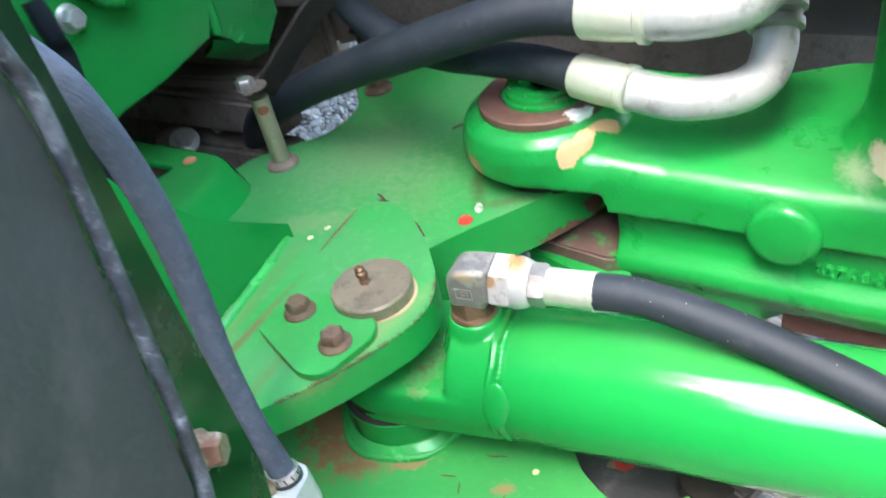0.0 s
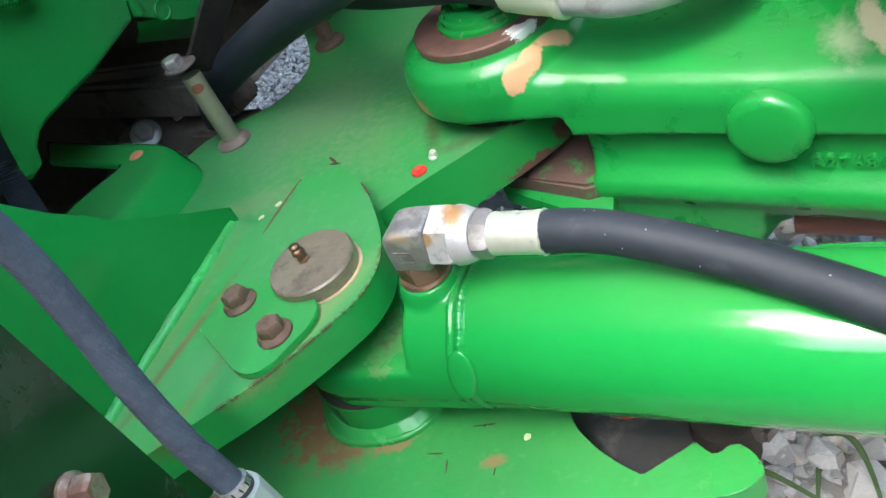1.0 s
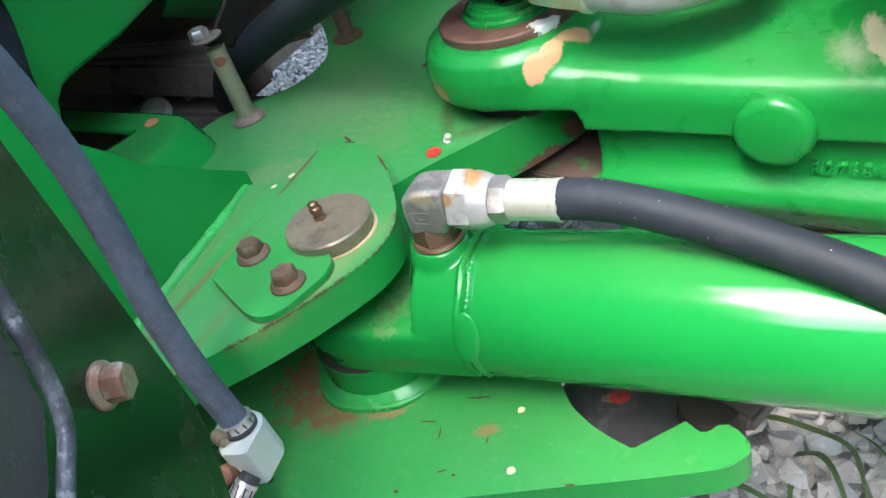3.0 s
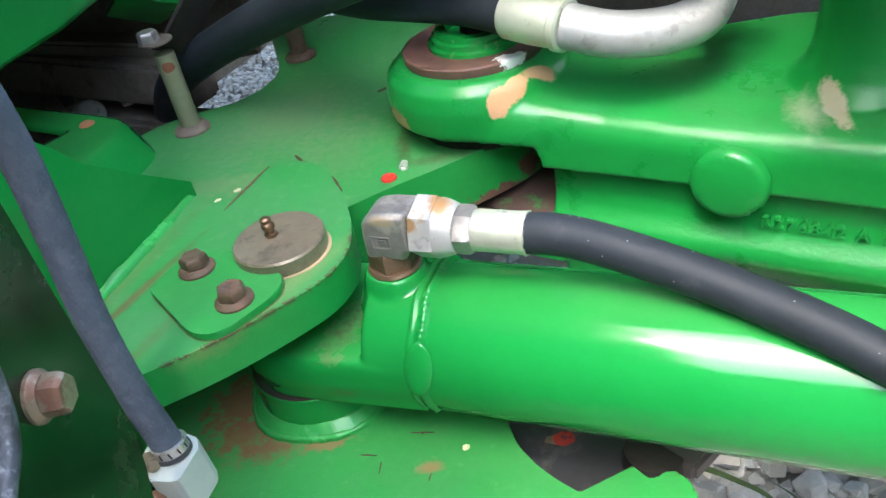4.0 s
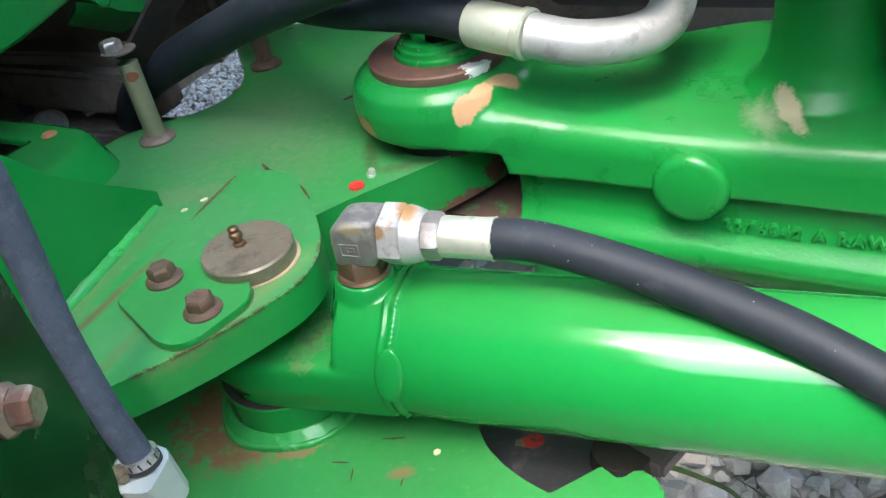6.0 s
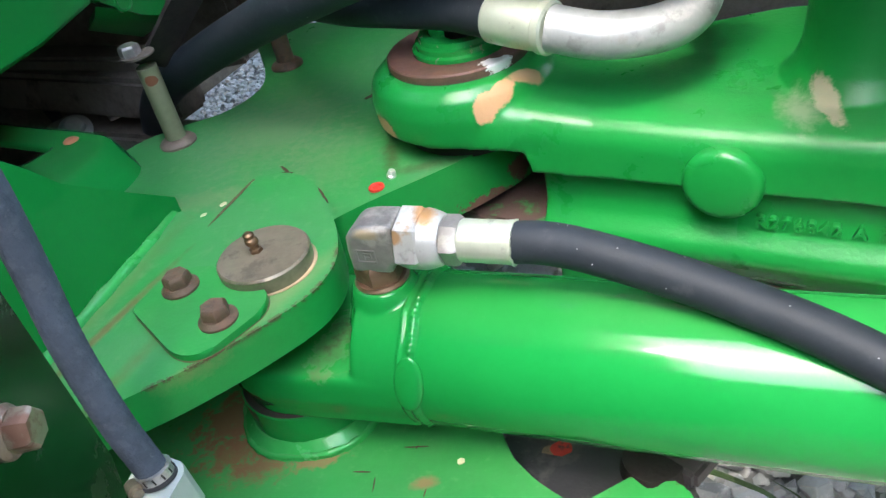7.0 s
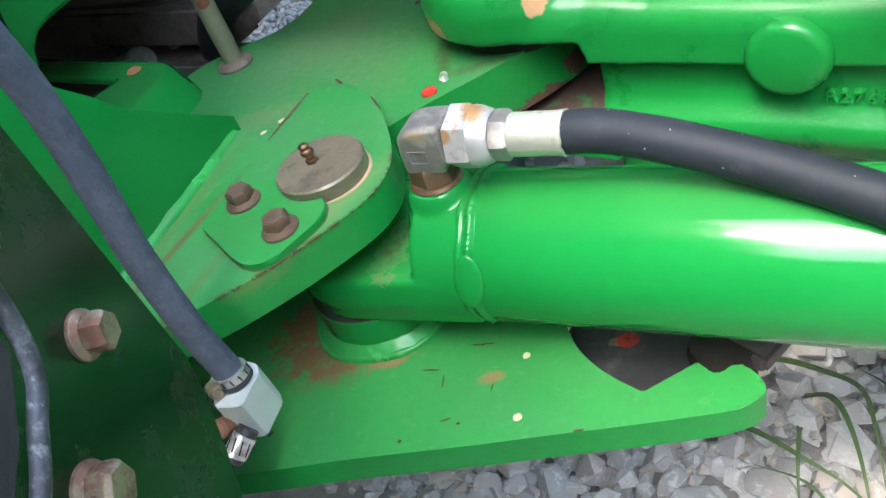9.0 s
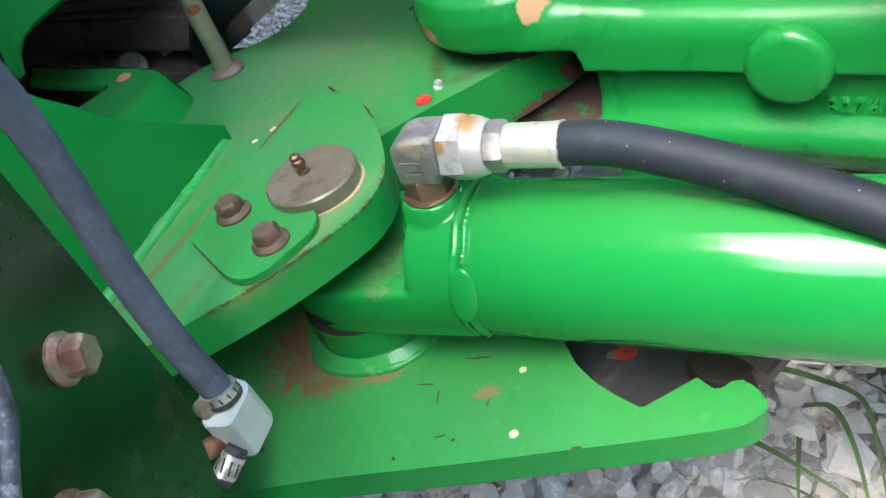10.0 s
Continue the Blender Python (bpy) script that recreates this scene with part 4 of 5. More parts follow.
bm = slab([(-0.110, 0.430, 0.720), (-0.140, 0.379, 0.640), (-0.154, 0.356, 0.587), (-0.189, 0.296, 0.574), (-0.220, 0.243, 0.570), (-0.227, 0.231, 0.567), (-0.233, 0.221, 0.558), (-0.236, 0.215, 0.545), (-0.244, 0.202, 0.541), (-0.270, 0.157, 0.570), (-0.330, 0.055, 0.65), (-0.330, 0.055, 0.80), (-0.10, 0.446, 0.82)], 0.05)
finish(bm)
bmesh.ops.bevel(bm, geom=[e for e in bm.edges if e.calc_face_angle(0) > 1.2], offset=0.004, segments=3, affect="EDGES")
part("body", bm, M_CAST, frame_cast)
bm = slab([(-0.150, 0.370, 0.700), (-0.152, 0.366, 0.584), (-0.131, 0.401, 0.555), (-0.119, 0.422, 0.545), (-0.105, 0.446, 0.570), (-0.095, 0.462, 0.70)], 0.012)
part("side_plate", bm, M_CAST, frame_cast)
part("rib", sweep(bmesh.new(), [(-0.151, 0.366, 0.586), (-0.150, 0.369, 0.620), (-0.149, 0.371, 0.700)], 0.0062, 18, 6), M_CAST, frame_cast)
bm = bmesh.new()
quad = [Vector(p) for p in ((-0.156, 0.362, 0.582), (-0.118, 0.425, 0.545), (-0.150, 0.443, 0.530), (-0.182, 0.395, 0.562))]
low = [p + Vector((-0.006, 0.004, -0.010)) for p in quad]
a, b = [bm.verts.new(p) for p in quad], [bm.verts.new(p) for p in low]
bm.faces.new(a)
bm.faces.new(b[::-1])
for k in range(4):
    bm.faces.new((a[k], b[k], b[(k + 1) % 4], a[(k + 1) % 4]))
part("underside_flange", bm, M_CAST, frame_cast)
bm = bmesh.new()
rd = random.Random(8)
for k in range(26):
    c = Vector((-0.212, 0.263, 0.655)) + Vector((0.507, 0.862, 0)) * rd.gauss(0.0, 0.013) + Vector((0, 0, rd.gauss(0, 0.010)))
    r = rd.uniform(0.0008, 0.0022)
    lathe(bm, [(r, -0.004), (r, 0.0), (r * 0.7, r * 0.5), (r * 0.2, r * 0.7)], c, FN, 10)
part("paint_drips", bm, M_GLOSS, frame_cast, "glossy dried drips of green paint")
hb = Vector((-0.139, 0.388, 0.575))
part("blind_plug", lathe(bmesh.new(), [(0.0105, -0.004), (0.0105, 0.0012), (0.0090, 0.0022), (0.0075, 0.0012), (0.0070, -0.001)], hb, FN, 28), M_CAST, frame_cast)
bolt = flange_bolt((-0.225, 0.236, 0.668), FN, "pale weathered bolt on the frame casting", 0.018, 0.013, 0.010, M_ZINC, 0.2, "bolts of the frame")
wire = thing("wiring_connector", (-0.18, 0.31, 0.66), "green overpainted wiring connector with corrugated sleeve", "connector")
w0 = [(-0.200, 0.246, 0.715), (-0.197, 0.251, 0.693), (-0.199, 0.249, 0.681), (-0.196, 0.254, 0.672), (-0.188, 0.267, 0.666)]
part("corrugated_sleeve", sweep(bmesh.new(), w0, lambda s: 0.0062 + 0.0008 * math.sin(s * 150), 18, 26), M_CAST, wire)
bm = bmesh.new()
lathe(bm, [(0.007, 0), (0.009, 0.002), (0.009, 0.006), (0.0075, 0.007), (0.0075, 0.015)], w0[-1], (0.5, 0.75, 0.05), 12)
part("plug_body", bm, M_CAST, wire)
part("orange_seal", lathe(bmesh.new(), [(0.0060, 0), (0.0060, 0.003)], Vector(w0[-1]) + Vector((0.5, 0.75, 0.05)).normalized() * 0.0148, (0.5, 0.75, 0.05), 16), M_ORANGE, wire)
ring2 = thing("hose_port", (-0.24, 0.225, 0.69), "green pipe port with an orange sealing ring", "port")
part("port", lathe(bmesh.new(), [(0.012, -0.01), (0.012, 0.012)], (-0.210, 0.2475, 0.694), FN, 28), M_CAST, ring2)
part("seal", lathe(bmesh.new(), [(0.009, 0), (0.009, 0.003)], Vector((-0.210, 0.2475, 0.694)) + FN * 0.0115, FN, 28), M_ORANGE, ring2)
cond = thing("corrugated_conduit", (-0.15, 0.05, 0.62), "dark grey corrugated plastic cable conduit", "conduit")
cpath = [(-0.222, 0.191, 0.700), (-0.216, 0.185, 0.658), (-0.205, 0.159, 0.636), (-0.193, 0.128, 0.618), (-0.185, 0.107, 0.597), (-0.187, 0.102, 0.570), (-0.195, 0.102, 0.530)]
part("sleeve", sweep(bmesh.new(), cpath, lambda s: 0.0086 + 0.0013 * math.sin(s * 640), 18, 180), M_HOSE, cond)

# ---- mounting panel near the camera side, its shade put into the paint colour ----
panel = thing("mounting_panel", (-0.034, -0.25, 0.33), "green steel mounting panel with shade darkened into its paint", "mounting panel")
poly = [(-0.151, 0.80), (-0.151, 0.515), (-0.158, 0.495), (-0.172, 0.468), (-0.188, 0.442), (-0.240, 0.335), (-0.60, 0.335), (-0.60, 0.80)]
bm = bmesh.new()
f = [bm.verts.new((-0.030, y, z)) for y, z in poly]
b = [bm.verts.new((-0.042, y, z)) for y, z in poly]
bm.faces.new(f)
bm.faces.new(b[::-1])
for k in range(len(f)):
    bm.faces.new((f[k], b[k], b[(k + 1) % len(f)], f[(k + 1) % len(f)]))
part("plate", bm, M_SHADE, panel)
bm = box(bmesh.new(), Matrix.Translation((-0.110, -0.150, 0.4135)), 0.092, 0.116, 0.020, 0.002)
box(bm, Matrix.Translation((-0.0985, -0.2340, 0.4135)), 0.115, 0.056, 0.020, 0.002)
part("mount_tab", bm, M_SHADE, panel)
flange_bolt((-0.030, -0.1930, 0.5800), (1, 0, 0), "large weathered zinc flange bolt with rust, on the dark panel", 0.0152, 0.0108, 0.0090, M_RUSTLT, 0.3, "bolts of the panel")
flange_bolt((-0.030, -0.2440, 0.5480), (1, 0, 0), "large weathered zinc flange bolt with rust, on the dark panel", 0.0180, 0.0122, 0.0105, M_RUSTLT, 0.9, "bolts of the panel")
rod = thing("grey_pipe", (0.01, -0.25, 0.5), "thin worn grey pipe bent along the panel", "pipe")
part("pipe", sweep(bmesh.new(), [(0.008, -0.246, 0.90), (0.010, -0.234, 0.80), (0.010, -0.230, 0.770), (0.010, -0.242, 0.698), (0.010, -0.256, 0.636), (0.010, -0.275, 0.618), (0.006, -0.300, 0.600), (-0.010, -0.36, 0.57), (-0.034, -0.44, 0.55)], 0.0029, 16, 10), M_PIPE, rod)

flap = [(-0.250, 0.90), (-0.238, 0.80), (-0.234, 0.770), (-0.246, 0.698), (-0.260, 0.636), (-0.279, 0.621), (-0.304, 0.603), (-0.364, 0.573), (-0.444, 0.553), (-0.60, 0.553), (-0.60, 0.90)]
bm = bmesh.new()
f = [bm.verts.new((0.008 if z > 0.61 else 0.002 if z > 0.58 else -0.024, y, z)) for y, z in flap]
b = [bm.verts.new((v.co.x - 0.004, v.co.y, v.co.z)) for v in f]
bm.faces.new(f)
bm.faces.new(b[::-1])
for k in range(len(f)):
    bm.faces.new((f[k], b[k], b[(k + 1) % len(f)], f[(k + 1) % len(f)]))
tagged(part("rubber_flap", bm, surface("dusty_grey_rubber", (0.032, 0.035, 0.033), 0.65, vary=0.3, bump=0.25, stains=(((0.09, 0.085, 0.075), 16.0, 0.54, 0.5, 0.8),))), "dusty dark grey rubber flap edged by a thin pipe", "flap")

# ---- left hose with its block fitting ----
lh = thing("hydraulic_hose", (-0.042, -0.112, 0.47), "blue-grey cloth covered hose clamped into a zinc block", "hydraulic hose", "hydraulic hoses")
lpath = [(-0.0405, -0.1158, 0.452), (-0.0430, -0.1132, 0.468), (-0.048, -0.1095, 0.500), (-0.0515, -0.1030, 0.545), (-0.0505, -0.0970, 0.590), (-0.0480, -0.0960, 0.640), (-0.0465, -0.1035, 0.690), (-0.0485, -0.1140, 0.7335), (-0.0600, -0.1150, 0.755), (-0.0750, -0.1150, 0.778), (-0.100, -0.115, 0.810)]
bm = sweep(bmesh.new(), lpath, 0.0086, 120, 80)
cloth = list(bm.verts)
for i in range(0, len(cloth) - 119, 120):
    mid = sum((v.co for v in cloth[i:i + 120]), Vector()) / 120
    for j in range(120):
        a = 2 * math.pi * j / 120
        step = i / 120 * 0.36
        cloth[i + j].co += (cloth[i + j].co - mid) * 0.013 * (math.sin(20 * a + step) * math.sin(20 * a - step) + 0.5 * math.sin(20 * a + step))
part("rubber_hose", bm, M_HOSEB, lh)
CC, CA = Vector((-0.0406, -0.1150, 0.4572)), Vector((-0.08, 0.16, 1)).normalized()
part("rubber_collar", lathe(bmesh.new(), [(0.0088, 0), (0.0106, 0.0005), (0.0106, 0.0030), (0.0088, 0.0034)], CC - CA * 0.0026, CA, 36), M_BLACK, lh, "black rubber collar under the clamp")


def band_clamp(at, axis, radius, wide, first, last, step):
    """A slotted worm-drive band round an axis."""
    band = part("hose_clamp", lathe(bmesh.new(), [(radius - 0.0006, 0), (radius, 0.0002), (radius, wide - 0.0002), (radius - 0.0006, wide)], at, axis, 40), M_BAND, lh, "steel worm-drive band clamp with slots")
    side = axis.orthogonal().normalized()
    for deg in range(first, last, step):
        out_ = Matrix.Rotation(radians(deg), 3, axis) @ side
        round_ = axis.cross(out_)
        m = Matrix((round_, axis, out_)).transposed().to_4x4()
        m.translation = at + axis * (wide * 0.5) + out_ * radius
        part("slot", box(bmesh.new(), m @ Matrix.Rotation(radians(12), 4, "Z"), 0.0009, wide * 0.62, 0.0004), M_DARK, band)


M_BAND = surface("steel_band", (0.52, 0.52, 0.49), 0.30, 0.8, vary=0.2, bump=0.05, stains=(((0.16, 0.14, 0.11), 60.0, 0.52, 0.7, 0.5),))
band_clamp(CC, CA, 0.0100, 0.0062, 0, 360, 30)
part("clamp_screw", lathe(bmesh.new(), [(0.0, 0), (0.0040, 0.0004), (0.0044, 0.0012), (0.0044, 0.0075), (0.0030, 0.0082), (0.0030, 0.0105), (0.0, 0.0108)], (-0.0535, -0.1195, 0.4592), (0.62, -0.78, 0.0), 18), M_STEEL, lh, "tarnished worm screw of the clamp")
bm = bmesh.new()
bp = round_poly([(-0.0600, -0.1090), (-0.0490, -0.1370), (-0.0345, -0.1405), (-0.0295, -0.1400), (-0.0215, -0.1165), (-0.0240, -0.1075), (-0.0345, -0.1010), (-0.0500, -0.0990)], [0.004, 0.002, 0.001, 0.001, 0.001, 0.001, 0.004, 0.004], 3)
cx_, cy_ = -0.0405, -0.1170
bp = [(cx_ + 0.86 * (x - cx_), cy_ + 0.86 * (y - cy_)) for x, y in bp]
prism(bm, bp, 0.428, 0.4555, 0.0009, 2)
for v in bm.verts:
    if v.co.z > 0.445:
        v.co += Vector((-0.0022, 0.0014, 0))
part("block", bm, M_BLOCK, lh, "chamfered pale zinc hose block")
part("rusty_plug", lathe(bmesh.new(), [(0.0060, -0.012), (0.0060, 0.0015), (0.0045, 0.0035), (0.0, 0.0040)], (-0.0520, -0.1375, 0.4430), (-0.25, -0.75, 0.60), 20), M_PLUG, lh, "rusty orange round plug")
T0, TA = Vector((-0.0395, -0.1410, 0.4375)), Vector((-0.62, -0.66, -0.42)).normalized()
part("lower_hose_end", lathe(bmesh.new(), [(0.0060, -0.004), (0.0062, 0.0), (0.0062, 0.016), (0.0055, 0.0165)], T0, TA, 24), M_BLACK, lh, "black hose end below the block")
band_clamp(T0 + TA * 0.0002, TA, 0.0070, 0.0130, 0, 360, 36)

# ---- below the cylinder ----
bump_stop = thing("rubber_bump_stop", (0.18, -0.06, 0.29), "black rubber bump stop with a worn red paint mark", "bump stop")
part("pad", lathe(bmesh.new(), [(0.055, 0), (0.060, 0.004), (0.060, 0.014), (0.055, 0.0185)], (0.192, -0.042, 0.2985), n=48), M_BLACK, bump_stop)
bm = bmesh.new()
rk = random.Random(4)
prism(bm, [(0.1815 + 0.0080 * math.cos(a) * rk.uniform(0.92, 1.05), -0.0345 + 0.0068 * math.sin(a) * rk.uniform(0.9, 1.08)) for a in [2 * math.pi * k / 18 for k in range(18)]], 0.316, 0.3174)
scuff = bmesh.new()
prism(scuff, [(0.174 + 0.0065 * math.cos(a) * rk.uniform(0.8, 1.15), -0.0335 + 0.0048 * math.sin(a) * rk.uniform(0.7, 1.2)) for a in [2 * math.pi * k / 16 for k in range(16)]], 0.316, 0.3171)
part("scuff", scuff, surface("tan_scuff", (0.16, 0.12, 0.07), 0.8, vary=0.4, bump=0.2, stains=((( 0.03, 0.03, 0.03), 90.0, 0.5, 0.8, 0.7),)), bump_stop)
part("red_mark", bm, surface("worn_red_paint", (0.36, 0.026, 0.016), 0.7, vary=0.3, bump=0.2, stains=(((0.03, 0.028, 0.028), 70.0, 0.50, 0.9, 0.7),)), bump_stop, "worn red paint mark")
link = thing("lower_link", (0.24, -0.05, 0.28), "grimy dark steel link under the cylinder", "link")
bm = bmesh.new()
lathe(bm, [(0.020, 0), (0.022, 0.004), (0.022, 0.034), (0.020, 0.0435)], (0.238, -0.066, 0.286), n=32)
part("eye", bm, M_DARK, link)
bm = bmesh.new()
box(bm, Matrix.Translation((0.280, -0.046, 0.322)) @ Matrix.Rotation(radians(38), 4, "Z"), 0.085, 0.040, 0.016, 0.003)
part("bar", bm, surface("dull_brown_bar", (0.075, 0.062, 0.058), 0.6, vary=0.2), link)

# ---- beyond the hose on the right: lower arm and rusty rod ----
la = thing("tie_bar", (0.40, 0.0, 0.325), "flat green tie bar behind the hose", "tie bar")
part("plate", prism(bmesh.new(), [(0.30, -0.02), (0.345, 0.040), (0.405, 0.012), (0.56, -0.07), (0.60, -0.16), (0.42, -0.08)], 0.325, 0.350, 0.003), M_GLOSS, la)
rr = thing("rusty_rod", (0.42, 0.09, 0.30), "dull red-brown rod behind the knuckle", "rod")
part("rod", sweep(bmesh.new(), [(0.352, 0.105, 0.315), (0.45, 0.052, 0.315), (0.50, 0.03, 0.33), (0.58, 0.0, 0.40)], 0.013, 16, 4), surface("red_brown_rod", (0.13, 0.045, 0.03), 0.6, vary=0.2), rr)

# ---- unseen blocker added above the view to cut sky light and reflections ----
cab = thing("sky_blocker", (-0.40, -0.80, 0.0), "plain unseen dark green blocker added to cut off sky light", "cab")
# matt and near black, so the added blocker mirrors no sky
M_BLOCKER = surface("matt_blocker_paint", (0.010, 0.030, 0.013), 0.9, vary=0.3, bump=0.2, spec=0.08)
part("overhang", prism(bmesh.new(), [(-0.62, -1.27), (-0.46, -1.27), (-0.31, -0.81), (-0.16, -0.35), (-0.10, -0.05), (-0.62, -0.05)], 0.925, 2.175, 0.02), M_BLOCKER, cab)
part("upper_side", box(bmesh.new(), Matrix.Translation((-0.36, 0.10, 1.68)), 0.52, 0.296, 0.98, 0.03), M_BLOCKER, cab)
part("roof_edge", box(bmesh.new(), Matrix.Translation((-0.17, 0.40, 2.14)), 0.90, 1.10, 0.07, 0.02), M_BLOCKER, cab)
part("lower_side", box(bmesh.new(), Matrix.Translation((-0.40, -0.80, 0.457)), 0.32, 0.90, 0.93, 0.02), M_BLOCKER, cab)

# ---- dark machine frame behind, with added slabs that block light ----
fr = thing("frame_and_blockers", (-0.4, 0.9, 0.3), "grimy machine frame rails, with added slabs that darken gaps and block sky", "machine frame")
for m, sx, sy, sz in ((Matrix.Translation((-0.42, 0.60, 0.46)) @ Matrix.Rotation(radians(-32), 4, "Z"), 0.70, 0.05, 0.05),
                      (Matrix.Translation((-0.40, 0.70, 0.60)) @ Matrix.Rotation(radians(-28), 4, "Z"), 0.80, 0.06, 0.10),
                      (Matrix.Translation((-0.55, 0.95, 0.66)), 1.5, 0.06, 0.46),
                      (Matrix.Translation((-0.46, 0.50, 0.36)) @ Matrix.Rotation(radians(-30), 4, "Z"), 0.40, 0.16, 0.06),
                      (Matrix.Translation((-0.52, 0.62, 0.40)) @ Matrix.Rotation(radians(-8), 4, "Z"), 0.40, 0.03, 0.16),
                      (Matrix.Translation((-0.235, 0.480, 0.325)) @ Matrix.Rotation(radians(-30), 4, "Z"), 0.24, 0.05, 0.18),
                      # three backing slabs added to keep the gap behind the hoses dark
                      (Matrix.Translation((-0.53, 0.66, 0.59)), 0.86, 0.06, 0.38),
                      (Matrix.Translation((0.00, 0.70, 0.61)), 0.20, 0.05, 0.36),
                      (Matrix.Translation((0.55, 0.72, 0.40)), 1.0, 0.05, 0.78),
                      # three unseen slabs added to block sky light over the knuckle and left
                      (Matrix.Translation((0.73, 0.40, 0.87)), 0.74, 1.20, 0.04),
                      (Matrix.Translation((-0.64, 0.30, 0.60)), 0.04, 1.30, 1.21),
                      (Matrix.Translation(kn(0.35, -0.06, 0.745)) @ Matrix.Rotation(math.atan2(E1.y, E1.x), 4, "Z"), 0.44, 0.36, 0.04),
                      (Matrix.Translation((-0.315, 0.86, 0.29)) @ Matrix.Rotation(radians(62), 4, "Z"), 0.56, 0.060, 0.05),
                      (Matrix.Translation((-0.70, 0.95, 0.21)), 0.10, 0.10, 0.44),
                      # two unseen slabs added to shade the rear gravel and lower plate
                      (Matrix.Translation((-0.05, 1.40, 0.89)), 2.1, 2.32, 0.04),
                      (Matrix.Translation((-0.21, -0.38, 0.50)), 0.03, 0.50, 0.50)):
    part("rail", box(bmesh.new(), m, sx, sy, sz, 0.006), M_GRIMY, fr)
flange_bolt((-0.278, 0.457, 0.430), (0.30, -0.55, 0.75), "silvery bolt head in the dark gap behind the lug plate", 0.022, 0.019, 0.010, M_GREY, 0.4, "bolts of the frame")
part("bolt_boss", lathe(bmesh.new(), [(0.026, -0.06), (0.026, -0.002), (0.023, 0.0)], (-0.300, 0.472, 0.418), (0.30, -0.55, 0.75), 32), M_GRIMY, fr, "brown bolt boss")
part("cross_bar", box(bmesh.new(), Matrix.Translation((-0.33, 0.555, 0.475)) @ Matrix.Rotation(math.atan2(-0.106, 0.19), 4, "Z"), 0.42, 0.04, 0.05, 0.004), surface("dusty_brown_bar", (0.13, 0.105, 0.080), 0.8, vary=0.3, bump=0.3), fr, "dusty brown cross bar")
part("pale_bracket", box(bmesh.new(), Matrix.Translation((-0.232, 0.482, 0.436)) @ Matrix.Rotation(radians(35), 4, "Z") @ Matrix.Rotation(radians(25), 4, "X"), 0.032, 0.030, 0.005, 0.001), surface("pale_dusty_bracket", (0.26, 0.225, 0.20), 0.7, vary=0.2), fr, "pale dusty bracket")
part("dark_housing", box(bmesh.new(), Matrix.Translation((-0.335, 0.605, 0.402)) @ Matrix.Rotation(radians(28), 4, "Z") @ Matrix.Rotation(radians(-12), 4, "Y"), 0.075, 0.03, 0.070, 0.004), surface("blue_black_housing", (0.016, 0.019, 0.028), 0.6, vary=0.3, bump=0.2), fr, "blue-black box among the rails")
# black drum added to stand in for the dark gap here
hub = thing("gap_drum", (0.46, 0.45, 0.4), "black drum added to darken the gap behind the knuckle", "hub")
part("drum", lathe(bmesh.new(), [(0.16, 0), (0.17, 0.01), (0.17, 0.25), (0.16, 0.26)], (0.36, 0.55, 0.60), (0.844, -0.536, 0), 48), M_BLACK, hub)
back = thing("engine_cover", (0.1, 1.0, 0.55), "green engine side cover behind the hoses", "cover")
part("panel", box(bmesh.new(), Matrix.Translation((0.35, 0.99, 0.62)), 0.9, 0.05, 0.30, 0.01), M_CAST, back)

# ---- small marks on the plates ----
def mark(name, x, y, z, ln, wd, deg, material, label, cat="mark", h=0.0008):
    bm = bmesh.new()
    n = 14
    rnd = random.Random(int((x + 1) * 9973 + (y + 1) * 7919))
    poly = [(ln / 2 * math.cos(2 * math.pi * k / n) * rnd.uniform(0.75, 1.1), wd / 2 * math.sin(2 * math.pi * k / n) * rnd.uniform(0.7, 1.15)) for k in range(n)]
    prism(bm, poly, -0.001, h, 0.0)
    bm.transform(Matrix.Translation((x, y, z)) @ Matrix.Rotation(radians(deg), 4, "Z"))
    ob = part(name, bm, material)
    return tagged(ob, label, cat)


red = thing("red_cap", (0.084, 0.131, 0.46), "small round red plastic cap pressed into the carrier plate", "cap")
part("rim", lathe(bmesh.new(), [(0.0062, 0.0), (0.0066, 0.0008), (0.0061, 0.0022), (0.0043, 0.0020), (0.0033, 0.0009), (0.0012, 0.0008)], (0.084, 0.131, 0.460), n=28), M_RING, red)
nip = thing("grease_nipple", (0.097, 0.147, 0.46), "small pale grease nipple on the carrier plate", "grease nipple")
part("tip", lathe(bmesh.new(), [(0.0040, 0), (0.0040, 0.002), (0.0030, 0.003), (0.0034, 0.0045), (0.0026, 0.0065)], (0.096, 0.144, 0.460), (0.3, -0.1, 1), 16), M_FERRULE, nip)
M_SCRATCH = surface("rusty_scratch", (0.070, 0.032, 0.016), 0.85, vary=0.35, bump=0.3)
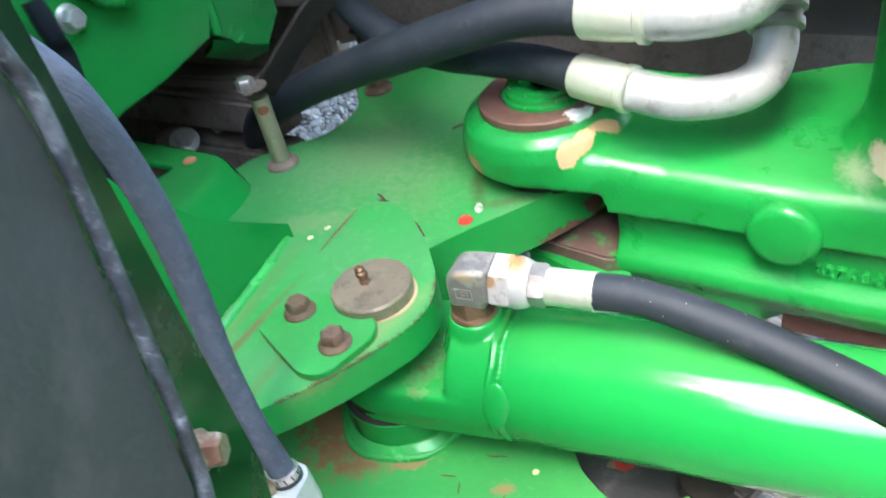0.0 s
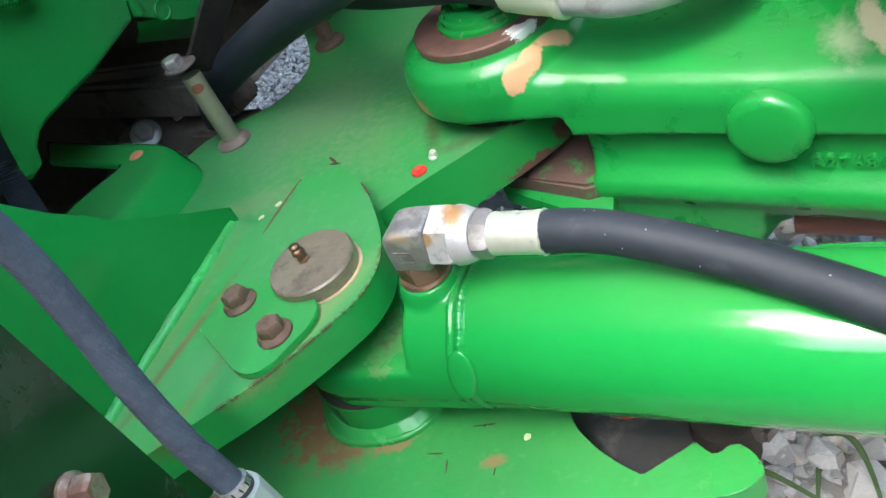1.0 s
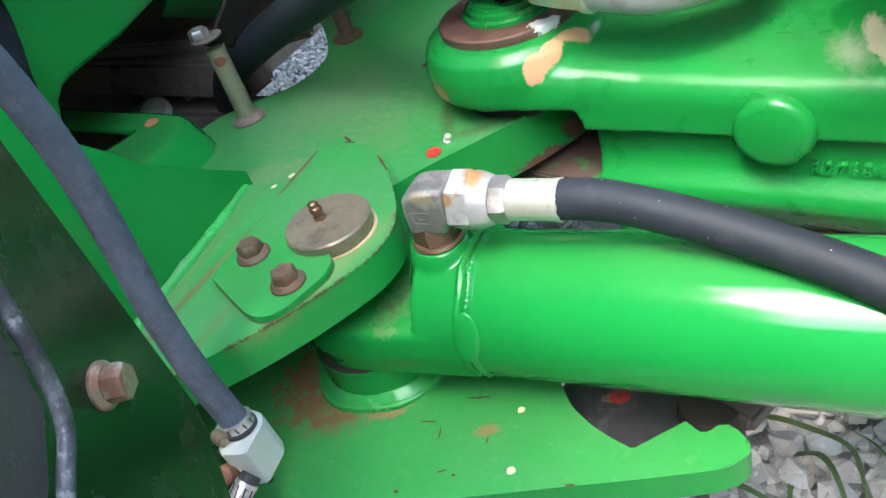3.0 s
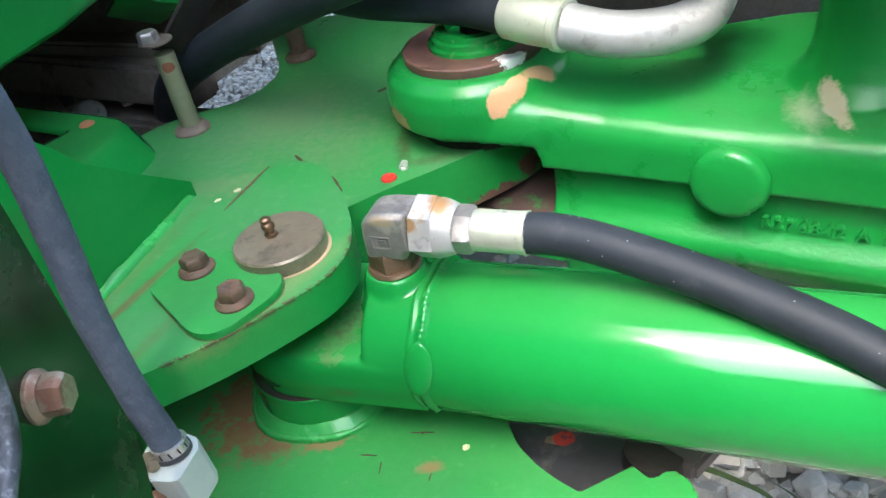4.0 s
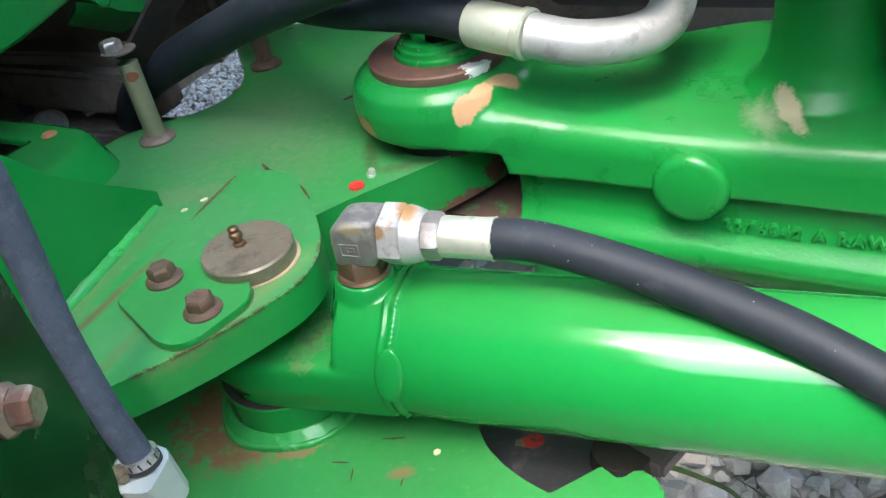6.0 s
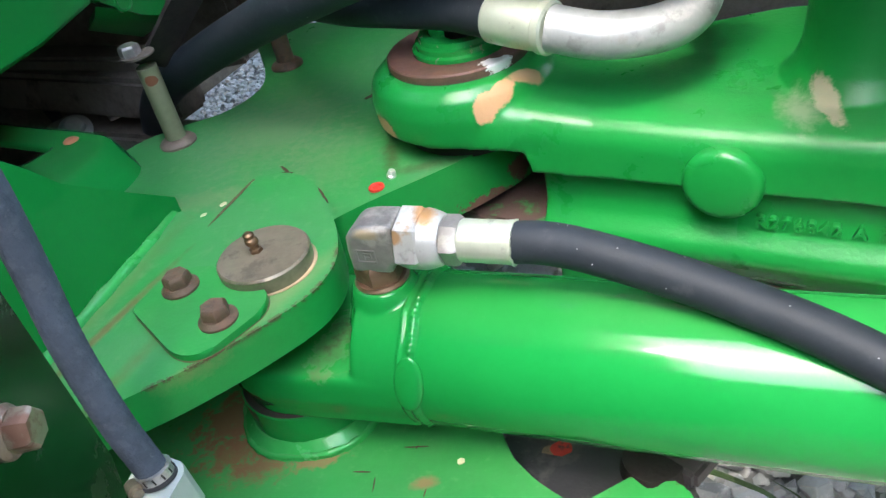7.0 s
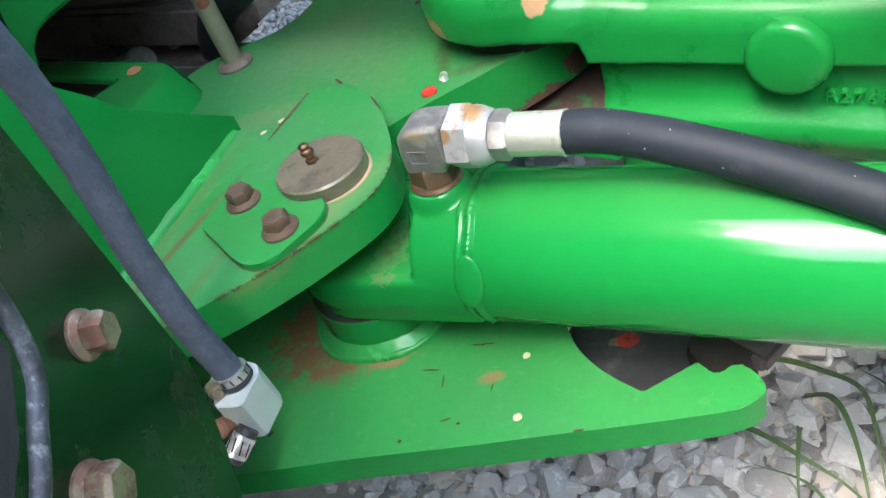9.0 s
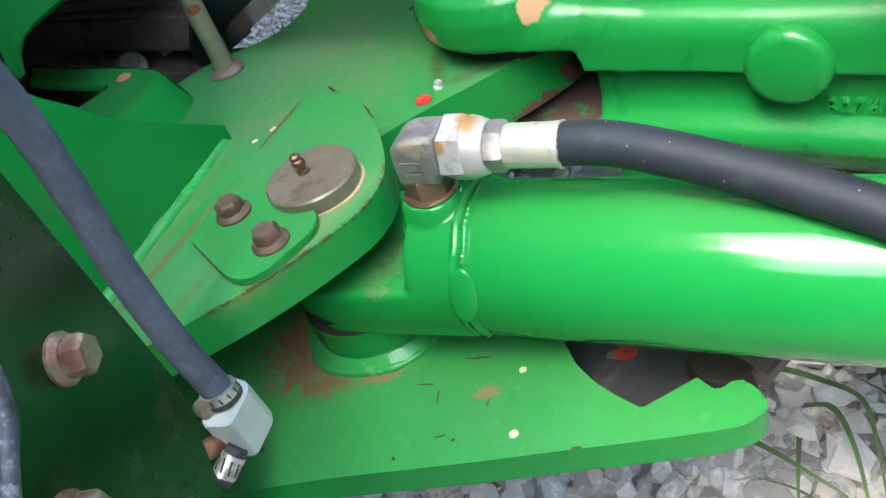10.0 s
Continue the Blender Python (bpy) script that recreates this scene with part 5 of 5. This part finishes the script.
for x, y, z, ln, wd, deg in ((0.005, 0.193, 0.460, 0.020, 0.0034, -62), (0.007, 0.187, 0.460, 0.012, 0.0025, -20), (0.049, 0.097, 0.484, 0.024, 0.0020, -70), (0.080, 0.305, 0.460, 0.018, 0.006, 30),
                             (0.0800, -0.0385, 0.353, 0.010, 0.0009, -12), (0.0885, -0.0400, 0.353, 0.009, 0.0009, -10), (0.084, -0.0395, 0.353, 0.003, 0.0016, 40), (0.0455, -0.0515, 0.353, 0.012, 0.0012, -14),
                             (0.0535, -0.0640, 0.353, 0.012, 0.0011, 80), (0.054, -0.096, 0.353, 0.009, 0.0011, 4), (0.137, -0.1255, 0.353, 0.007, 0.0016, -6), (0.022, -0.105, 0.353, 0.003, 0.0026, 0),
                             (0.062, -0.101, 0.353, 0.003, 0.0018, 0), (-0.073, -0.075, 0.353, 0.006, 0.0022, 50), (0.087, -0.078, 0.353, 0.007, 0.0009, 70)):
    mark("scratch", x, y, z, ln, wd, deg, M_SCRATCH, "dark rusty scratch in the green paint", "scratch", 0.0004)
for x, y, z, r in ((0.1128, -0.0585, 0.353, 0.005), (0.101, -0.1067, 0.353, 0.0055), (-0.059, 0.146, 0.460, 0.0045), (-0.044, 0.157, 0.460, 0.0055)):
    mark("paint_chip", x, y, z, r * 1.3, r, 40, M_SPOT, "small pale chip in the green paint", "chip", 0.0006)

def grime(name, poly, z, grow, h, label):
    """A thin brown rim round a plate's outline, such as packed dirt."""
    n = len(poly)
    cx, cy = sum(p[0] for p in poly) / n, sum(p[1] for p in poly) / n
    r = random.Random(n)
    out = []
    for k, (x, y) in enumerate(poly):
        ax, ay = poly[k - 1]
        bx, by = poly[(k + 1) % n]
        nx, ny = by - ay, ax - bx
        ln = math.hypot(nx, ny) or 1
        sg = 1 if (x - cx) * nx + (y - cy) * ny > 0 else -1
        g = grow * r.uniform(0.8, 1.1)
        out.append((x + sg * nx / ln * g, y + sg * ny / ln * g))
    ob = part(name, prism(bmesh.new(), out, z - 0.001, z + h), M_GRIME_LINE)
    return tagged(ob, label, "grime")


grime("dirt_rim", round_poly(keeper, [0.004, 0.010, 0.006, 0.008, 0.008, 0.006, 0.003, 0, 0, 0, 0.004, 0.01, 0.01], 4), 0.484, 0.0005, 0.0004, "brown dirt packed along the keeper plate edge")
# dark brown strip and line along the step of the pin arm
grime("dirt_rim", [(-0.007 + 0.0, 0.149), (-0.036, 0.092), (-0.040, 0.090), (-0.012, 0.150)], 0.460, 0.001, 0.0007, "dark brown strip in the step beside the pin arm")
for x, y, z, ln, wd, deg in ((-0.022, 0.115, 0.4838, 0.060, 0.0035, 64),):
    mark("grime_streak", x, y, z, ln, wd, deg, M_GRIME_LINE, "dark brown line along the step of the pin arm", "grime", 0.0005)

# ---- grass blades between the stones ----
def blade(points, w):
    bm = bmesh.new()
    path = catmull(points, 8)
    n = len(path)
    rows = []
    for i, p in enumerate(path):
        ahead = (path[min(i + 1, n - 1)] - path[max(i - 1, 0)]).normalized()
        side = ahead.cross(Vector((0, 0, 1))).normalized()
        ww = w * min(1.0, 1.25 * (1 - i / (n - 1)) + 0.04)
        rows.append((bm.verts.new(p - side * ww), bm.verts.new(p + Vector((0, 0, -0.4 * ww))), bm.verts.new(p + side * ww)))
    for a, b in zip(rows, rows[1:]):
        bm.faces.new((a[0], a[1], b[1], b[0]))
        bm.faces.new((a[1], a[2], b[2], b[1]))
    ob = part("blade", bm, M_GRASS, grass)
    s = ob.modifiers.new("thick", "SOLIDIFY")
    s.thickness = 0.0006


grass = thing("grass_tuft", (0.36, -0.01, 0.0), "thin green grass blades growing through the gravel", "grass")
for pts, w in (([(0.300, 0.150, 0.02), (0.329, 0.115, 0.060), (0.363, 0.085, 0.066), (0.388, 0.055, 0.066), (0.385, 0.016, 0.056), (0.375, -0.030, 0.035), (0.365, -0.090, 0.0)], 0.0038),
               ([(0.345, 0.085, 0.03), (0.361, 0.057, 0.060), (0.363, 0.016, 0.064), (0.353, -0.045, 0.05), (0.340, -0.100, 0.0)], 0.0036),
               ([(0.262, 0.060, 0.045), (0.280, 0.040, 0.060), (0.312, 0.000, 0.062), (0.347, -0.044, 0.05), (0.370, -0.090, 0.0)], 0.0030),
               ([(0.326, 0.040, 0.045), (0.322, 0.033, 0.052), (0.304, -0.013, 0.05), (0.290, -0.060, 0.0)], 0.0026),
               ([(0.42, -0.08, 0.0), (0.42, -0.02, 0.06), (0.410, 0.04, 0.075), (0.395, 0.085, 0.06)], 0.0034),
               ([(0.335, -0.07, 0.0), (0.315, -0.02, 0.04), (0.270, 0.01, 0.050)], 0.0022)):
    blade(pts, w)

# ---- gravel ----
rng = random.Random(11)
VARIANTS = []
for k in range(14):
    bm = bmesh.new()
    for i in range(15):
        v = Vector((rng.gauss(0, 1), rng.gauss(0, 1), rng.gauss(0, 1))).normalized()
        v = Vector((v.x * rng.uniform(0.8, 1.05), v.y * rng.uniform(0.65, 1.0), v.z * rng.uniform(0.45, 0.75)))
        bm.verts.new(v * 0.5)
    hull = bmesh.ops.convex_hull(bm, input=bm.verts[:])
    bmesh.ops.delete(bm, geom=list({g for g in hull["geom_interior"] + hull["geom_unused"] if isinstance(g, bmesh.types.BMVert)}), context="VERTS")
    bmesh.ops.dissolve_limit(bm, angle_limit=radians(14), verts=bm.verts[:], edges=bm.edges[:])
    bmesh.ops.bevel(bm, geom=bm.edges[:], offset=0.018, segments=1, affect="EDGES", clamp_overlap=True)
    finish(bm, 16)
    me = bpy.data.meshes.new("stone")
    bm.to_mesh(me)
    bm.free()
    me.materials.append(M_STONE)
    VARIANTS.append(me)


def stone_pose(x, y, size, layer):
    return Matrix.Translation((x, y, layer + size * 0.12)) @ Euler((rng.uniform(-0.5, 0.5), rng.uniform(-0.5, 0.5), rng.uniform(0, 6.28))).to_matrix().to_4x4() @ Matrix.Diagonal((size, size, size, 1))


placed, tries = [], 0
while len(placed) < 300 and tries < 40000:
    tries += 1
    size = 0.064 if tries < 50 else 0.046 if tries < 500 else rng.uniform(0.020, 0.036)
    size *= rng.uniform(0.8, 1.15)
    x, y = rng.uniform(-0.02, 0.56), rng.uniform(-0.02, 0.32)
    if all((x - a) ** 2 + (y - b) ** 2 > ((0.38 if size > 0.045 else 0.30) * (size + c)) ** 2 for a, b, c in placed):
        placed.append((x, y, size))
for x, y, size in placed:
    ob = new("stone", rng.choice(VARIANTS))
    ob.parent = ground
    ob.matrix_parent_inverse = Matrix.Translation((0, 0, 0.008))
    ob.matrix_basis = stone_pose(x, y, size, 0.004)

verts, faces = [], []


def scatter(x0, x1, y0, y1, count, lo, hi, layer=0.0):
    for _ in range(count):
        size = lo + (hi - lo) * rng.random() ** 2
        me = rng.choice(VARIANTS)
        m = stone_pose(rng.uniform(x0, x1), rng.uniform(y0, y1), size, layer)
        base = len(verts)
        verts.extend((m @ v.co)[:] for v in me.vertices)
        faces.extend([base + i for i in p.vertices] for p in me.polygons)


scatter(-0.2, 0.75, -0.20, 0.55, 1500, 0.030, 0.060, -0.014)
scatter(-0.2, 0.75, -0.20, 0.55, 1800, 0.012, 0.028, -0.006)
scatter(-0.8, 0.1, 0.9, 2.2, 9000, 0.012, 0.026, -0.004)
scatter(-0.8, 0.1, 0.9, 2.2, 120, 0.03, 0.05, -0.002)
scatter(-0.1, 0.9, 0.5, 1.2, 900, 0.016, 0.04, -0.004)
scatter(-1.2, 1.6, -1.8, -0.15, 3600, 0.018, 0.05, -0.004)
me = bpy.data.meshes.new("gravel")
me.from_pydata(verts, [], faces)
me.materials.append(M_STONE)
gravel = new("gravel", me)
tagged(gravel, "loose pale grey crushed limestone gravel", "gravel", kind="stuff")
